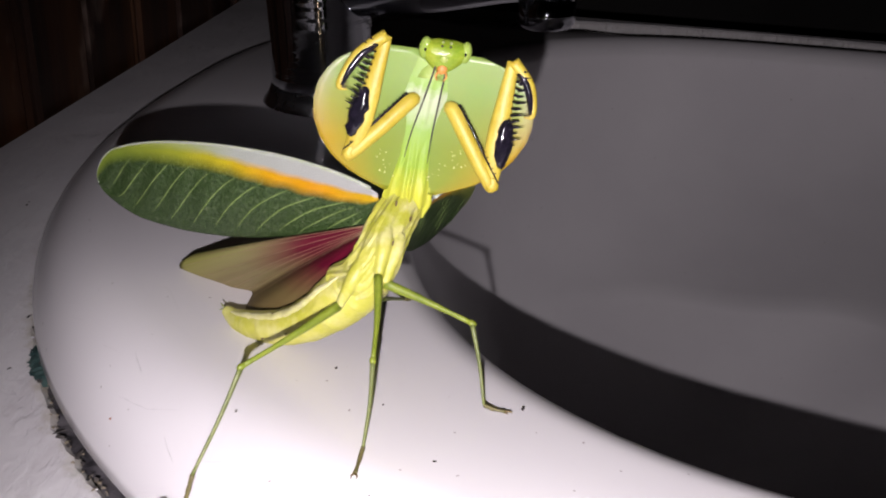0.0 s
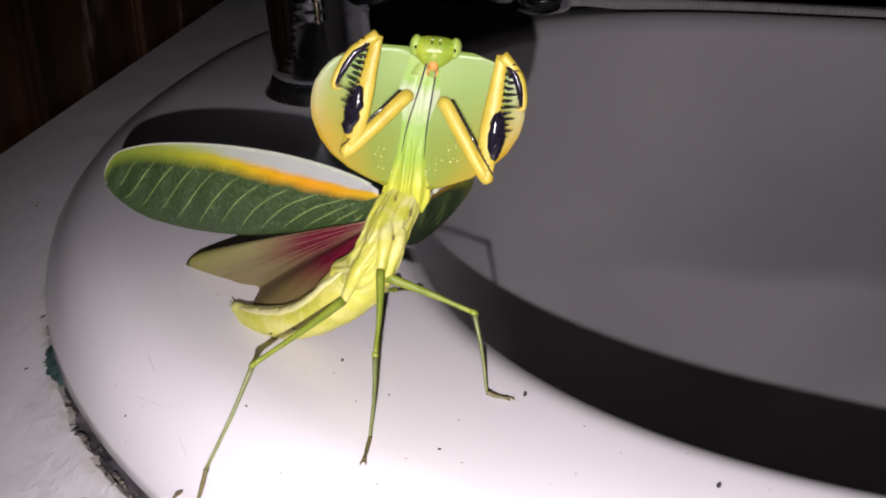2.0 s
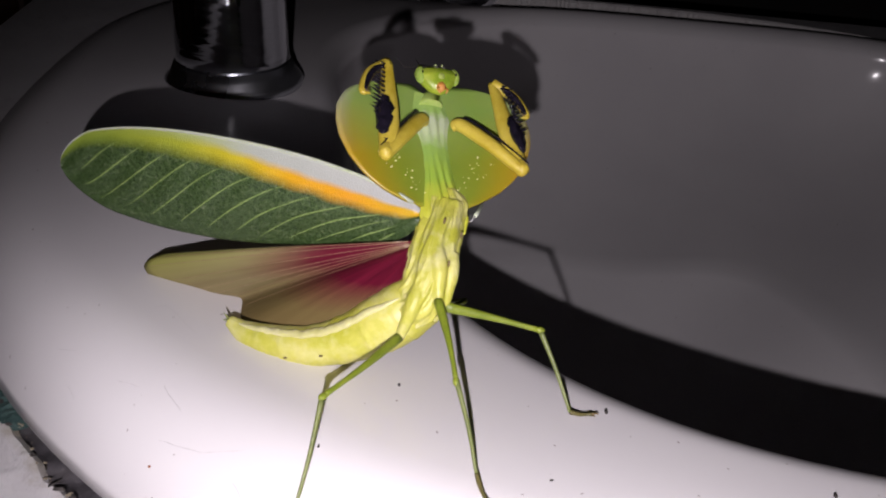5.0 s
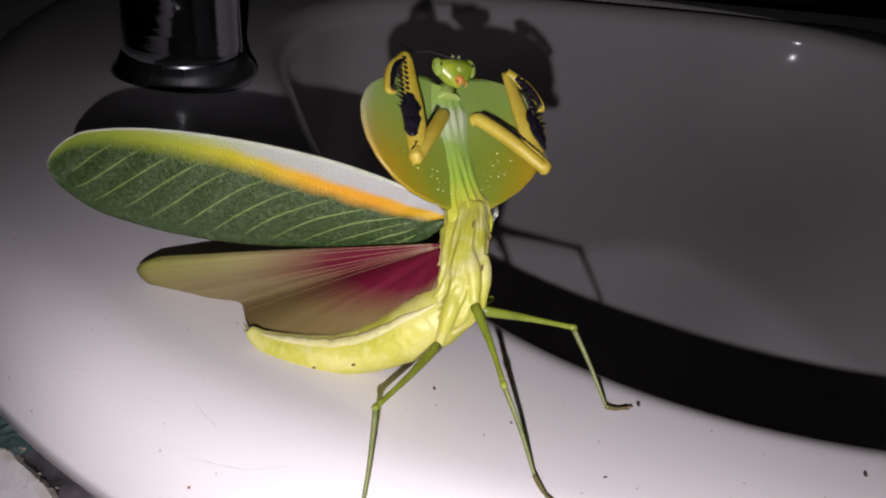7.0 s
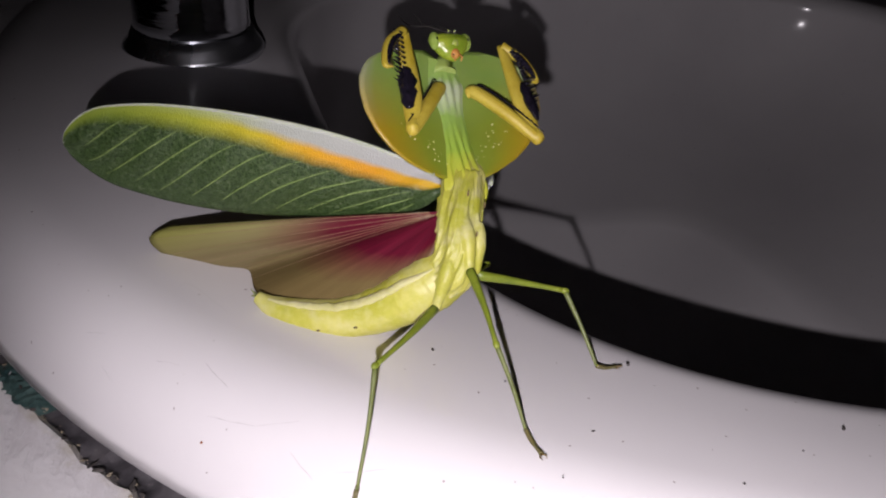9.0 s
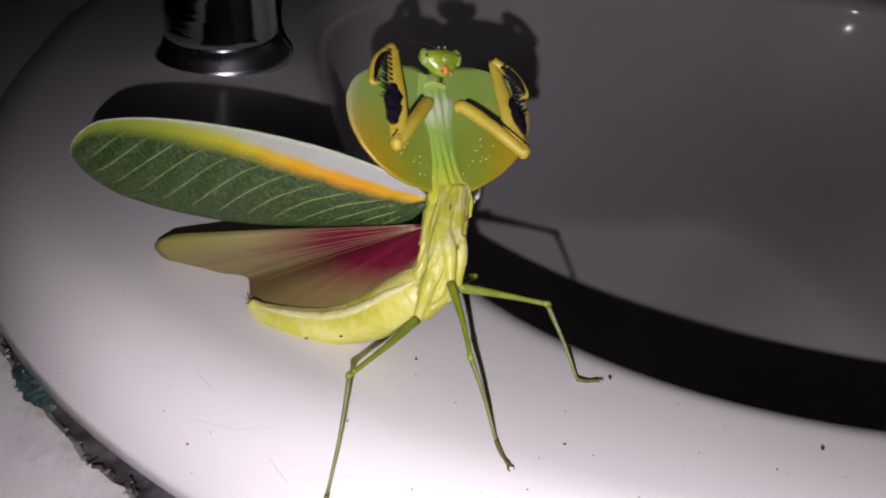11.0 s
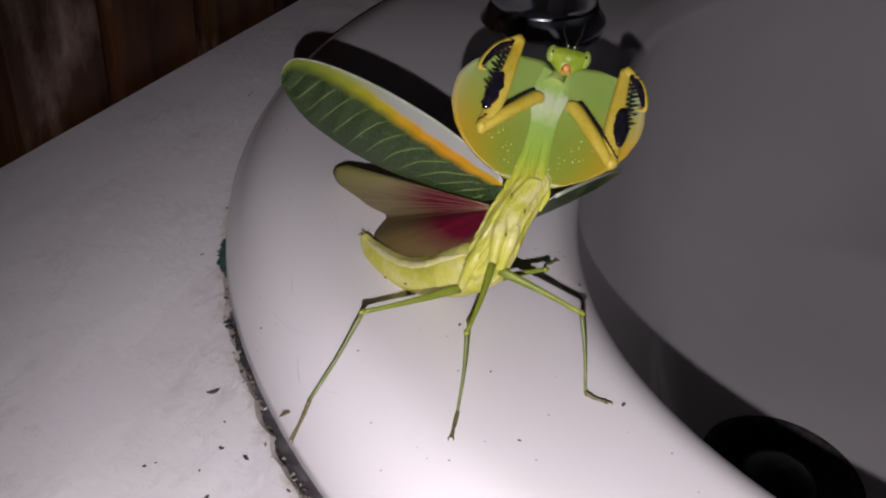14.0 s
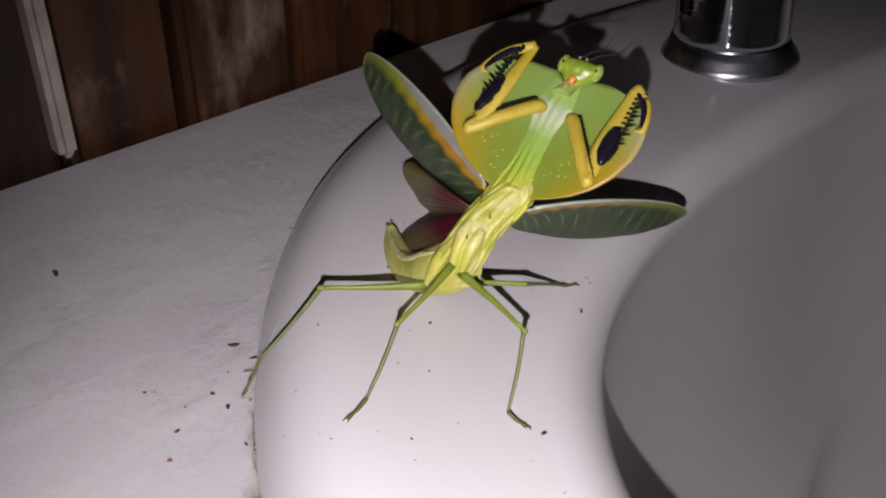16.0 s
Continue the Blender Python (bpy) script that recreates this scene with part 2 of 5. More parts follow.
def make_shield():
    """v runs from the base (0) to the head end (1); u from the midline (0) to the rim (1)."""
    m = Mat("leaf_shield_skin", 0.38)
    u, v = m.uv()
    cloud = m.noise(180.0, 4.0)
    low = m.ramp(u, [(0.0, (0.20, 0.36, 0.045)), (0.45, (0.23, 0.33, 0.022)), (0.72, (0.36, 0.32, 0.010)), (1.0, (0.52, 0.33, 0.010))])
    high = m.ramp(u, [(0.0, (0.27, 0.47, 0.12)), (0.5, (0.23, 0.43, 0.08)), (0.84, (0.25, 0.43, 0.10)), (1.0, (0.44, 0.52, 0.32))])
    m.color(m.mix(1.0, m.mix(m.math("MULTIPLY", cloud, 0.25), m.mix(m.ramp(v, [(0.35, (0, 0, 0)), (0.8, (1, 1, 1))]), low, high), (0.50, 0.50, 0.08)), (SKIN, SKIN * 0.92, SKIN), "MULTIPLY"))
    m.set("Subsurface Weight", 0.2).set("Subsurface Radius", (0.6, 0.9, 0.2)).set("Subsurface Scale", 0.001)
    m.bump(m.noise(1100.0), 0.15, 0.0002)
    thin = m.node("ShaderNodeBsdfTranslucent", Color=(0.40, 0.45, 0.05, 1))
    both = m.node("ShaderNodeMixShader", Fac=0.12)
    m.link(m.b.outputs[0], both.inputs[1])
    m.link(thin.outputs[0], both.inputs[2])
    m.link(both.outputs[0], m.t.nodes["Material Output"].inputs["Surface"])
    return m.m


def make_sealant_skin():
    m = Mat("old_sealant", 0.65)
    n, f = m.noise(110.0, 6.0, 0.65), m.noise(500.0, 5.0, 0.7)
    tone = m.ramp(n, [(0.34, (0.020, 0.018, 0.021)), (0.50, (0.055, 0.050, 0.056)), (0.60, (0.075, 0.068, 0.072)), (0.66, (0.03, 0.065, 0.065)), (0.74, (0.12, 0.10, 0.08))])
    m.color(m.mix(m.ramp(f, [(0.62, (0, 0, 0)), (0.70, (0.4, 0.4, 0.4))]), tone, (0.20, 0.19, 0.18)))
    m.bump(f, 0.4, 0.0006)
    return m.m


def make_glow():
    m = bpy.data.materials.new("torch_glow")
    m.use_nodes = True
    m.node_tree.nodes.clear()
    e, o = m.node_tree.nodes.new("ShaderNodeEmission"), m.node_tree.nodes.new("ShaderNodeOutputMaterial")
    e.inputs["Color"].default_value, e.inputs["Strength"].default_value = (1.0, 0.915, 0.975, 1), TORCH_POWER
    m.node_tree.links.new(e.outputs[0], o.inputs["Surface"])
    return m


PORCELAIN, PAINT, WOOD, CHROME, WORN_CHROME = make_porcelain(), make_paint(), make_wood(), make_chrome(), make_chrome("worn_chrome", 0.22, 0.42)
BODY = make_flesh("pale_yellow_green_skin", (0.42, 0.44, 0.030), (0.64, 0.61, 0.13), 420.0, patch=(0.74, 0.71, 0.36))
BELLY = make_flesh("yellow_abdomen_skin", (0.48, 0.49, 0.03), (0.72, 0.68, 0.16), 300.0, patch=(0.76, 0.73, 0.34))
LEG = make_flesh("green_leg_skin", (0.13, 0.185, 0.012), (0.28, 0.335, 0.03), 600.0)
SHIN = make_flesh("dull_green_shin_skin", (0.10, 0.13, 0.03), (0.24, 0.27, 0.09), 600.0)
ARM = make_flesh("yellow_arm_skin", (0.48, 0.36, 0.022), (0.66, 0.53, 0.08), 500.0)
TARSUS = make_flesh("brownish_tarsus_skin", (0.09, 0.085, 0.025), (0.19, 0.16, 0.06), 700.0)
HEAD = make_flesh("green_head_skin", (0.20, 0.33, 0.022), (0.42, 0.49, 0.05), 700.0, 0.25)
KEEL = make_flesh("green_neck_skin", (0.26, 0.44, 0.05), (0.48, 0.58, 0.18), 500.0)
MOUTH = make_flesh("orange_mouth_skin", (0.60, 0.22, 0.04), (0.80, 0.42, 0.12), 900.0)
CREAM = plain("cream_dots", (0.62, 0.60, 0.26), (0.75, 0.72, 0.40), 900.0, 0.5).m
BLACK = plain("glossy_black_spot", (0.004, 0.004, 0.006), (0.014, 0.011, 0.02), 900.0, 0.12).m
BROWN = plain("brown_claw", (0.06, 0.038, 0.014), (0.17, 0.12, 0.045), 900.0, 0.5).m
VEIN = plain("pale_vein", (0.105, 0.170, 0.038), (0.20, 0.27, 0.090), 1500.0, 0.5).m
EDGE_WHITE = make_flesh("white_wing_edge", (0.42, 0.48, 0.34), (0.56, 0.60, 0.50), 900.0)
FOREWING, HINDWING, SHIELD = make_forewing(), make_hindwing(), make_shield()
GRIME = plain("black_grime", (0.012, 0.010, 0.010), (0.07, 0.06, 0.055), 220.0, 0.8, 0.6).m
SEALANT = make_sealant_skin()
PAINT_CHIP = plain("white_paint_chip", (0.40, 0.39, 0.40), (0.62, 0.60, 0.61), 300.0, 0.5, 0.3).m
TEAL = plain("old_teal_paint", (0.010, 0.032, 0.033), (0.060, 0.100, 0.092), 260.0, 0.5, 0.6).m
# the room's darkness put into the colour: near black, hardly any bounce
ROOM_BLACK = plain("near_black_room_shell", (0.022, 0.020, 0.018), (0.035, 0.032, 0.03), 4.0, 0.8).m
RUST = plain("rust_spot", (0.16, 0.05, 0.02), (0.34, 0.13, 0.05), 500.0, 0.8).m
PLASTIC = plain("black_plastic", (0.01, 0.01, 0.01), (0.02, 0.02, 0.02), 300.0, 0.4).m
GLOW = make_glow()


# ---- mesh helpers ----
def part(name, bm, material, parent=None, label="", smooth=True):
    """Links a bmesh as one mesh object, under parent if there is one."""
    me = bpy.data.meshes.new(name)
    for f in bm.faces:
        f.smooth = smooth and len(f.verts) <= 4
    bm.to_mesh(me)
    bm.free()
    for mat in material if isinstance(material, (list, tuple)) else [material]:
        me.materials.append(mat)
    ob = new(name, me)
    ob.parent = parent
    return tagged(ob, label)


def fuse(ob, voxel, rounds=6):
    """Melts the overlapping pieces of a mesh into one soft skin."""
    r = ob.modifiers.new("skin", "REMESH")
    r.mode, r.voxel_size, r.use_smooth_shade = "VOXEL", voxel, True
    m = ob.modifiers.new("soft", "SMOOTH")
    m.factor, m.iterations = 0.5, rounds
    return ob


def grid_faces(bm, rings, closed=True, caps=False):
    n = len(rings[0])
    for a, b in zip(rings, rings[1:]):
        for i in range(n if closed else n - 1):
            j = (i + 1) % n
            bm.faces.new((a[i], a[j], b[j], b[i]))
    if caps:
        bm.faces.new(list(reversed(rings[0])))
        bm.faces.new(rings[-1])


def frames_along(points):
    """A smooth moving frame along a line of points."""
    out, side = [], None
    for i, p in enumerate(points):
        d = (points[min(i + 1, len(points) - 1)] - points[max(i - 1, 0)]).normalized()
        if side is None:
            side = d.cross(Vector((0, 0, 1)) if abs(d.z) < 0.9 else Vector((1, 0, 0))).normalized()
        side = (side - d * side.dot(d)).normalized()
        out.append((d, side, d.cross(side)))
    return out


def smooth_line(points, steps):
    """Catmull-Rom through the points."""
    pts = [Vector(p) for p in points]
    pts = [2 * pts[0] - pts[1], *pts, 2 * pts[-1] - pts[-2]]
    out = []
    for a, b, c, d in zip(pts, pts[1:], pts[2:], pts[3:]):
        for k in range(steps):
            t = k / steps
            out.append(0.5 * ((2 * b) + (c - a) * t + (2 * a - 5 * b + 4 * c - d) * t * t + (3 * b - a - 3 * c + d) * t ** 3))
    return out + [pts[-2]]


def tube(points, radii, sides=12, flat=1.0, bm=None, lumps=0.0):
    """A tapered tube; radii are spread evenly along it; flat squeezes it across its second axis."""
    bm = bm or bmesh.new()
    pts = [Vector(p) for p in points]
    rings = []
    for i, (p, (d, s, u)) in enumerate(zip(pts, frames_along(pts))):
        r = float(np.interp(i / (len(pts) - 1), np.linspace(0, 1, len(radii)), radii))
        ring = []
        for k in range(sides):
            a = 2 * math.pi * k / sides
            rr = r * (1 + lumps * noise.noise((p + s * math.cos(a) * r) * 900))
            ring.append(bm.verts.new(p + s * math.cos(a) * rr + u * math.sin(a) * rr * flat))
        rings.append(ring)
    grid_faces(bm, rings, True, True)
    return bm


def ball(centre, radii, turn=None, bm=None, seg=16):
    bm = bm or bmesh.new()
    m = Matrix.Translation(centre) @ (turn.to_4x4() if turn else Matrix()) @ Matrix.Diagonal((*radii, 1))
    bmesh.ops.create_uvsphere(bm, u_segments=seg, v_segments=max(6, seg // 2), radius=1.0, matrix=m)
    return bm


def box(lo, hi, bevel=0.0, bm=None):
    bm = bm or bmesh.new()
    c = [(a + b) / 2 for a, b in zip(lo, hi)]
    r = bmesh.ops.create_cube(bm, size=1.0, matrix=Matrix.Translation(c) @ Matrix.Diagonal((*[b - a for a, b in zip(lo, hi)], 1)))
    if bevel:
        bmesh.ops.bevel(bm, geom=list({e for v in r["verts"] for e in v.link_edges}), offset=bevel, segments=2, affect="EDGES")
    return bm


def lathe(profile, sides=48, bm=None, centre=(0, 0, 0), caps=True):
    """Turns (radius, height) pairs about the z axis."""
    bm = bm or bmesh.new()
    c = Vector(centre)
    rings = [[bm.verts.new(c + Vector((r * math.cos(2 * math.pi * k / sides), r * math.sin(2 * math.pi * k / sides), h))) for k in range(sides)] for r, h in profile]
    grid_faces(bm, rings, True, caps)
    return bm


# ---- the basin ----
DECK_O, DECK_SLOPE = Vector((0.02, 0.105, 0.0277)), -0.045


def deck_z(x, y):
    """Height of the rim's deck: a gentle fall, steeper behind the far lip."""
    return DECK_O.z + DECK_SLOPE * (y - DECK_O.y) - 0.28 * min(max(0.0, y - 0.576), 0.04)


LIP_C, LIP_A, LIP_B = (0.205, 0.3425), 0.2115, 0.2500
# how square the lip is, by quadrant: far right, far left, near left, near right
LIP_SQUARE = (5.5, 2.2, 3.8, 3.2)
LIP_FAR = 0.2270
DRAIN = Vector((0.097, 0.293, -0.1465))
DRAIN_R = 0.034


def outer_curve(a, grow=0.0):
    """The outer oval's point in the direction a, as seen from a place inside its far part."""
    dx, dy = 0.10 + 0.242 * math.cos(a) - OUT_C[0], 0.40 + 0.365 * math.sin(a) - OUT_C[1]
    k = ((abs(dx) / OUT_A) ** OUT_N + (abs(dy) / OUT_B) ** OUT_N) ** (-1 / OUT_N)
    d = Vector((dx, dy)) * k
    out = Vector((math.copysign((abs(d.x) / OUT_A) ** (OUT_N - 1) / OUT_A, d.x), math.copysign((abs(d.y) / OUT_B) ** (OUT_N - 1) / OUT_B, d.y))).normalized()
    return OUT_C[0] + d.x + out.x * grow, OUT_C[1] + d.y + out.y * grow


def lip_curve(a, grow=0.0):
    """The lip's point in the direction a from its centre."""
    c, s = math.cos(a), math.sin(a)
    n = LIP_SQUARE[int((a % (2 * math.pi)) // (math.pi / 2)) % 4]
    ra, rb = LIP_A + grow, (LIP_FAR if s > 0 else LIP_B) + grow
    k = ((abs(c) / ra) ** n + (abs(s) / rb) ** n) ** (-1 / n)
    return LIP_C[0] + c * k, LIP_C[1] + s * k


def bowl_z(u):
    """Height of the bowl along its fall: u = 0 under the lip, 1 at the crease, 2 at the drain."""
    return curve(u, [0.0, 0.12, 0.3, 0.5, 0.7, 0.85, 0.95, 1.0, 1.05, 1.2, 1.4, 2.0], [0.0135, 0.000, -0.030, -0.065, -0.0970, -0.1165, -0.1260, -0.1295, -0.1322, -0.1375, -0.1415, -0.1465])


def make_basin():
    """Rim and bowl are two meshes that share the smooth normals along their seam."""
    sides = 320
    angles = [2 * math.pi * k / sides for k in range(sides)]
    shoulder, drop = 0.022, 0.0210
    rows = []  # the rim overhangs the joint a little
    for g, z in ((-0.0085, -0.02), (-0.0080, 0.0000), (-0.0060, 0.0036), (-0.0030, 0.0056)):
        rows.append([Vector((*outer_curve(a, g), z - 0.032 * float(np.interp(outer_curve(a)[1], [0.42, 0.56], [0.0, 1.0])))) for a in angles])
    for step in range(11):  # a full, rounded shoulder
        q = step / 10 * math.pi / 2
        row = []
        for a in angles:
            x, y = outer_curve(a, -0.0006 - (shoulder - 0.0006) * (1 - math.cos(q) ** 0.95))
            row.append(Vector((x, y, deck_z(x, y) - drop * (1 - math.sin(q) ** 0.95))))
        rows.append(row)
    # deck, then the rounded lip
    turns = [math.atan2(p.y - LIP_C[1], p.x - LIP_C[0]) for p in rows[-1]]
    R = 0.0125
    for f in (0.33, 0.66):
        row = []
        for p, b in zip(rows[-1] if f < 0.5 else rows[-2], turns):
            x1, y1 = lip_curve(b, R)
            x, y = p.x + (x1 - p.x) * f, p.y + (y1 - p.y) * f
            row.append(Vector((x, y, deck_z(x, y))))
        rows.append(row)
    for step in range(10):
        q = step / 9 * radians(78)
        row = []
        for b in turns:
            x, y = lip_curve(b, R - R * math.sin(q) * 1.02)
            row.append(Vector((x, y, deck_z(*lip_curve(b)) - R * (1 - math.cos(q)))))
        rows.append(row)
    split = len(rows) - 1
    # the bowl: steep beside the tap, leaning on the other sides, then a nearly flat floor that falls to the drain
    hole = DRAIN.xy
    for u in (0.05, 0.12, 0.2, 0.3, 0.4, 0.5, 0.6, 0.7, 0.78, 0.85, 0.91, 0.96, 1.0, 1.04, 1.1, 1.2, 1.35, 1.5, 1.65, 1.8, 1.92, 2.0):
        row = []
        for b, rim_point in zip(turns, rows[split]):
            top = rim_point.xy
            away = 0.5 - 0.5 * math.cos(b)  # 1 beside the tap
            lean = (0.042 + 0.19 * (1 - away)) * (1.0 if math.sin(b) > 0 else 1.0 + 0.25 * math.sin(b) ** 2)
            to = hole - top
            wall = top + to.normalized() * min(lean, to.length * 0.5)
            if u <= 1:
                p = top.lerp(wall, u ** 2.6) - to.normalized() * 0.006 * math.sin(math.pi * u) * away ** 2
            else:
                p = wall.lerp(hole - to.normalized() * DRAIN_R, u - 1)
            fall = (bowl_z(u) - bowl_z(0)) / (bowl_z(2) - bowl_z(0))
            gentle = curve(u, [0.0, 0.12, 0.3, 0.5, 0.7, 0.85, 1.0, 1.2, 1.5, 2.0], [0.0, 0.07, 0.21, 0.37, 0.52, 0.62, 0.70, 0.795, 0.91, 1.0])
            fall += (gentle - fall) * (1 - away) ** 1.1  # away from the tap the bowl is one long curve
            row.append(Vector((p.x, p.y, rim_point.z + (DRAIN.z - rim_point.z) * fall)))
        rows.append(row)

    def build(rings):
        b = bmesh.new()
        made = [[b.verts.new(p) for p in r] for r in rings]
        grid_faces(b, made)
        return b

    whole = build(rows)
    bmesh.ops.recalc_face_normals(whole, faces=whole.faces)
    whole.normal_update()
    normals = [v.normal.copy() for v in whole.verts]
    if normals[16 * sides].z < 0:
        normals = [-n for n in normals]
    whole.free()
    basin = new("wash_basin")
    for name, first, last, label in (("rim", 0, split + 1, ""), ("bowl", split, len(rows), "deep white porcelain bowl")):
        b = build(rows[first:last])
        b.verts.index_update()
        b.normal_update()
        own = normals[first * sides:last * sides]
        bmesh.ops.reverse_faces(b, faces=[f for f in b.faces if sum(f.normal.dot(own[v.index]) for v in f.verts) < 0])
        part(name, b, PORCELAIN, basin, label).data.normals_split_custom_set_from_vertices(own)
    tagged(basin, "white glazed porcelain oval wash basin set into the painted counter", "wash basin")
    # the drain: a worn ring round a dark pit with a domed plug
    drain = new("basin_drain")
    drain.location = DRAIN
    tagged(drain, "dark drain with a blackened ring and a domed plug", "drain")
    part("pit", lathe([(DRAIN_R + 0.0002, -0.0002), (0.0315, -0.003), (0.030, -0.016), (0.0, -0.017)], 48, None, (0, 0, 0), False), PLASTIC, drain, "black pit of the drain")
    part("drain_ring", lathe([(DRAIN_R + 0.0015, 0.0003), (DRAIN_R, 0.0014), (0.0320, 0.0012), (0.0305, -0.0015), (0.0300, -0.0050)], 64, None, (0, 0, 0), False), GRIME, drain, "blackened ring of the drain")
    part("plug", lathe([(0.0, 0.0030), (0.006, 0.0026), (0.012, 0.0012), (0.016, -0.0012), (0.0175, -0.0040), (0.0165, -0.0075), (0.0, -0.0080)], 48), PLASTIC, drain, "dark domed plug")
    part("stem", lathe([(0.0, -0.008), (0.004, -0.008), (0.004, -0.0168), (0.0, -0.0168)], 16), WORN_CHROME, drain)
    return basin


# ---- counter and room ----
def make_counter():
    bm = bmesh.new()
    sides = 640
    angles = [2 * math.pi * k / sides for k in range(sides)]
    lo, hi = (WALL_X + 0.003, -0.55), (0.62, 0.661)
    rings = []
    hole = []
    for a in angles:
        hole.append(gap_width(math.degrees(a) % 360) + 0.0003)
    rings.append([bm.verts.new((*outer_curve(a, w), -0.035)) for a, w in zip(angles, hole)])
    rings.append([bm.verts.new((*outer_curve(a, w), -0.0015)) for a, w in zip(angles, hole)])
    rings.append([bm.verts.new((*outer_curve(a, w + 0.0015), 0.0)) for a, w in zip(angles, hole)])

    def to_rim(a):
        x, y = outer_curve(a)
        dx, dy = x - OUT_C[0], y - OUT_C[1]
        k = min(((hi[0] if dx > 0 else lo[0]) - OUT_C[0]) / dx if abs(dx) > 1e-6 else 9e9, ((hi[1] if dy > 0 else lo[1]) - OUT_C[1]) / dy if abs(dy) > 1e-6 else 9e9)
        return OUT_C[0] + dx * k, OUT_C[1] + dy * k

    for f in (0.12, 0.4, 0.7, 1.0):
        pts = []
        for a, w in zip(angles, hole):
            x0, y0 = outer_curve(a, w + 0.0015)
            x1, y1 = to_rim(a)
            pts.append(bm.verts.new((x0 + (x1 - x0) * f, y0 + (y1 - y0) * f, 0.0)))
        rings.append(pts)
    rings.append([bm.verts.new((v.co.x, v.co.y, -0.06)) for v in rings[-1]])
    grid_faces(bm, rings)
    bmesh.ops.recalc_face_normals(bm, faces=bm.faces)
    return tagged(part("counter", bm, PAINT, smooth=False), "white painted plaster counter with brush marks and grime", "counter", kind="structure")


WALL_X = -0.170


def make_room():
    bm = box((WALL_X - 0.14, -1.4, -0.85), (WALL_X - 0.022, 1.3, 1.5))
    wall = tagged(part("wall_wood", bm, GRIME, smooth=False), "dark wall behind upright wooden boards", "wall", kind="structure")
    # upright boards
    rng = random.Random(4)
    edges = [-0.31, -0.255, -0.20, -0.145, -0.09, -0.035, 0.018, 0.070, 0.122, 0.166, 0.216, 0.270, 0.325, 0.38, 0.44, 0.50, 0.56, 0.62, 0.68, 0.74, 0.8, 0.86]
    for a, b in zip(edges, edges[1:]):
        bm = box((WALL_X - 0.020 - rng.uniform(0, 0.003), a + 0.0018, -0.05), (WALL_X - rng.uniform(0.0005, 0.004), b - 0.0018, 1.4), 0.003)
        part("board", bm, WOOD, wall, smooth=False)
    bm = box((WALL_X - 0.012, 0.1185, 0.001), (WALL_X + 0.001, 0.1245, 1.4), 0.002)
    part("joint_strip", bm, plain("pale_joint_strip", (0.30, 0.26, 0.22), (0.5, 0.45, 0.4), 90.0, 0.6).m, wall, "pale strip between two boards", smooth=False)
    # an added shell closes the room; its near-black colour keeps bounced light low
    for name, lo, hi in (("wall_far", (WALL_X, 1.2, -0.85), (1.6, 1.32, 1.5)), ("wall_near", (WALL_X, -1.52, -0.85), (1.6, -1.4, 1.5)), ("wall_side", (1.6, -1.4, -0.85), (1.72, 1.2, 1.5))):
        tagged(part(name, box(lo, hi), ROOM_BLACK, smooth=False), "added near-black wall that stands for the room's darkness", "wall", kind="structure")
    tagged(part("floor", box((WALL_X, -1.4, -0.95), (1.6, 1.2, -0.85)), ROOM_BLACK, smooth=False), "added near-black floor that stands for the room's darkness", "floor", kind="structure")
    tagged(part("ceiling", box((WALL_X, -1.4, 1.5), (1.6, 1.2, 1.6)), ROOM_BLACK, smooth=False), "added near-black ceiling that stands for the room's darkness", "ceiling", kind="structure")


def make_tap():
    x, y = -0.048, 0.325
    tap = new("basin_tap")
    tap.matrix_basis = pose(x, y, deck_z(x, y), 2.0, -4.0, 0)
    tagged(tap, "chrome basin tap with a round foot on the porcelain", "tap")
    part("foot_ring", lathe([(0.0, 0.0), (0.0252, 0.0), (0.0256, 0.0018), (0.0248, 0.0034), (0.0228, 0.0058), (0.0214, 0.0090), (0.0, 0.0090)]), WORN_CHROME, tap, "dull chrome foot ring")
    part("column", lathe([(0.0, 0.008), (0.0212, 0.0085), (0.0206, 0.012), (0.0202, 0.03), (0.0202, 0.065), (0.0206, 0.080), (0.018, 0.087), (0.0, 0.088)]), CHROME, tap)
    line = smooth_line([(0.010, 0, 0.047), (0.045, 0, 0.050), (0.075, 0, 0.053), (0.098, 0, 0.052)], 8)
    part("spout", tube(line, [0.017, 0.0165, 0.015, 0.0135], 24, 0.8), CHROME, tap)
    part("outlet", lathe([(0.0, -0.012), (0.010, -0.012), (0.011, -0.010), (0.011, 0.0), (0.0, 0.0)], 24, None, (0.088, 0, 0.044)), CHROME, tap)
    bm = tube(smooth_line([(0, 0, 0.086), (0.02, 0, 0.102), (0.07, 0, 0.115)], 6), [0.016, 0.012, 0.007], 16, 0.5)
    part("lever", bm, CHROME, tap)
    return tap


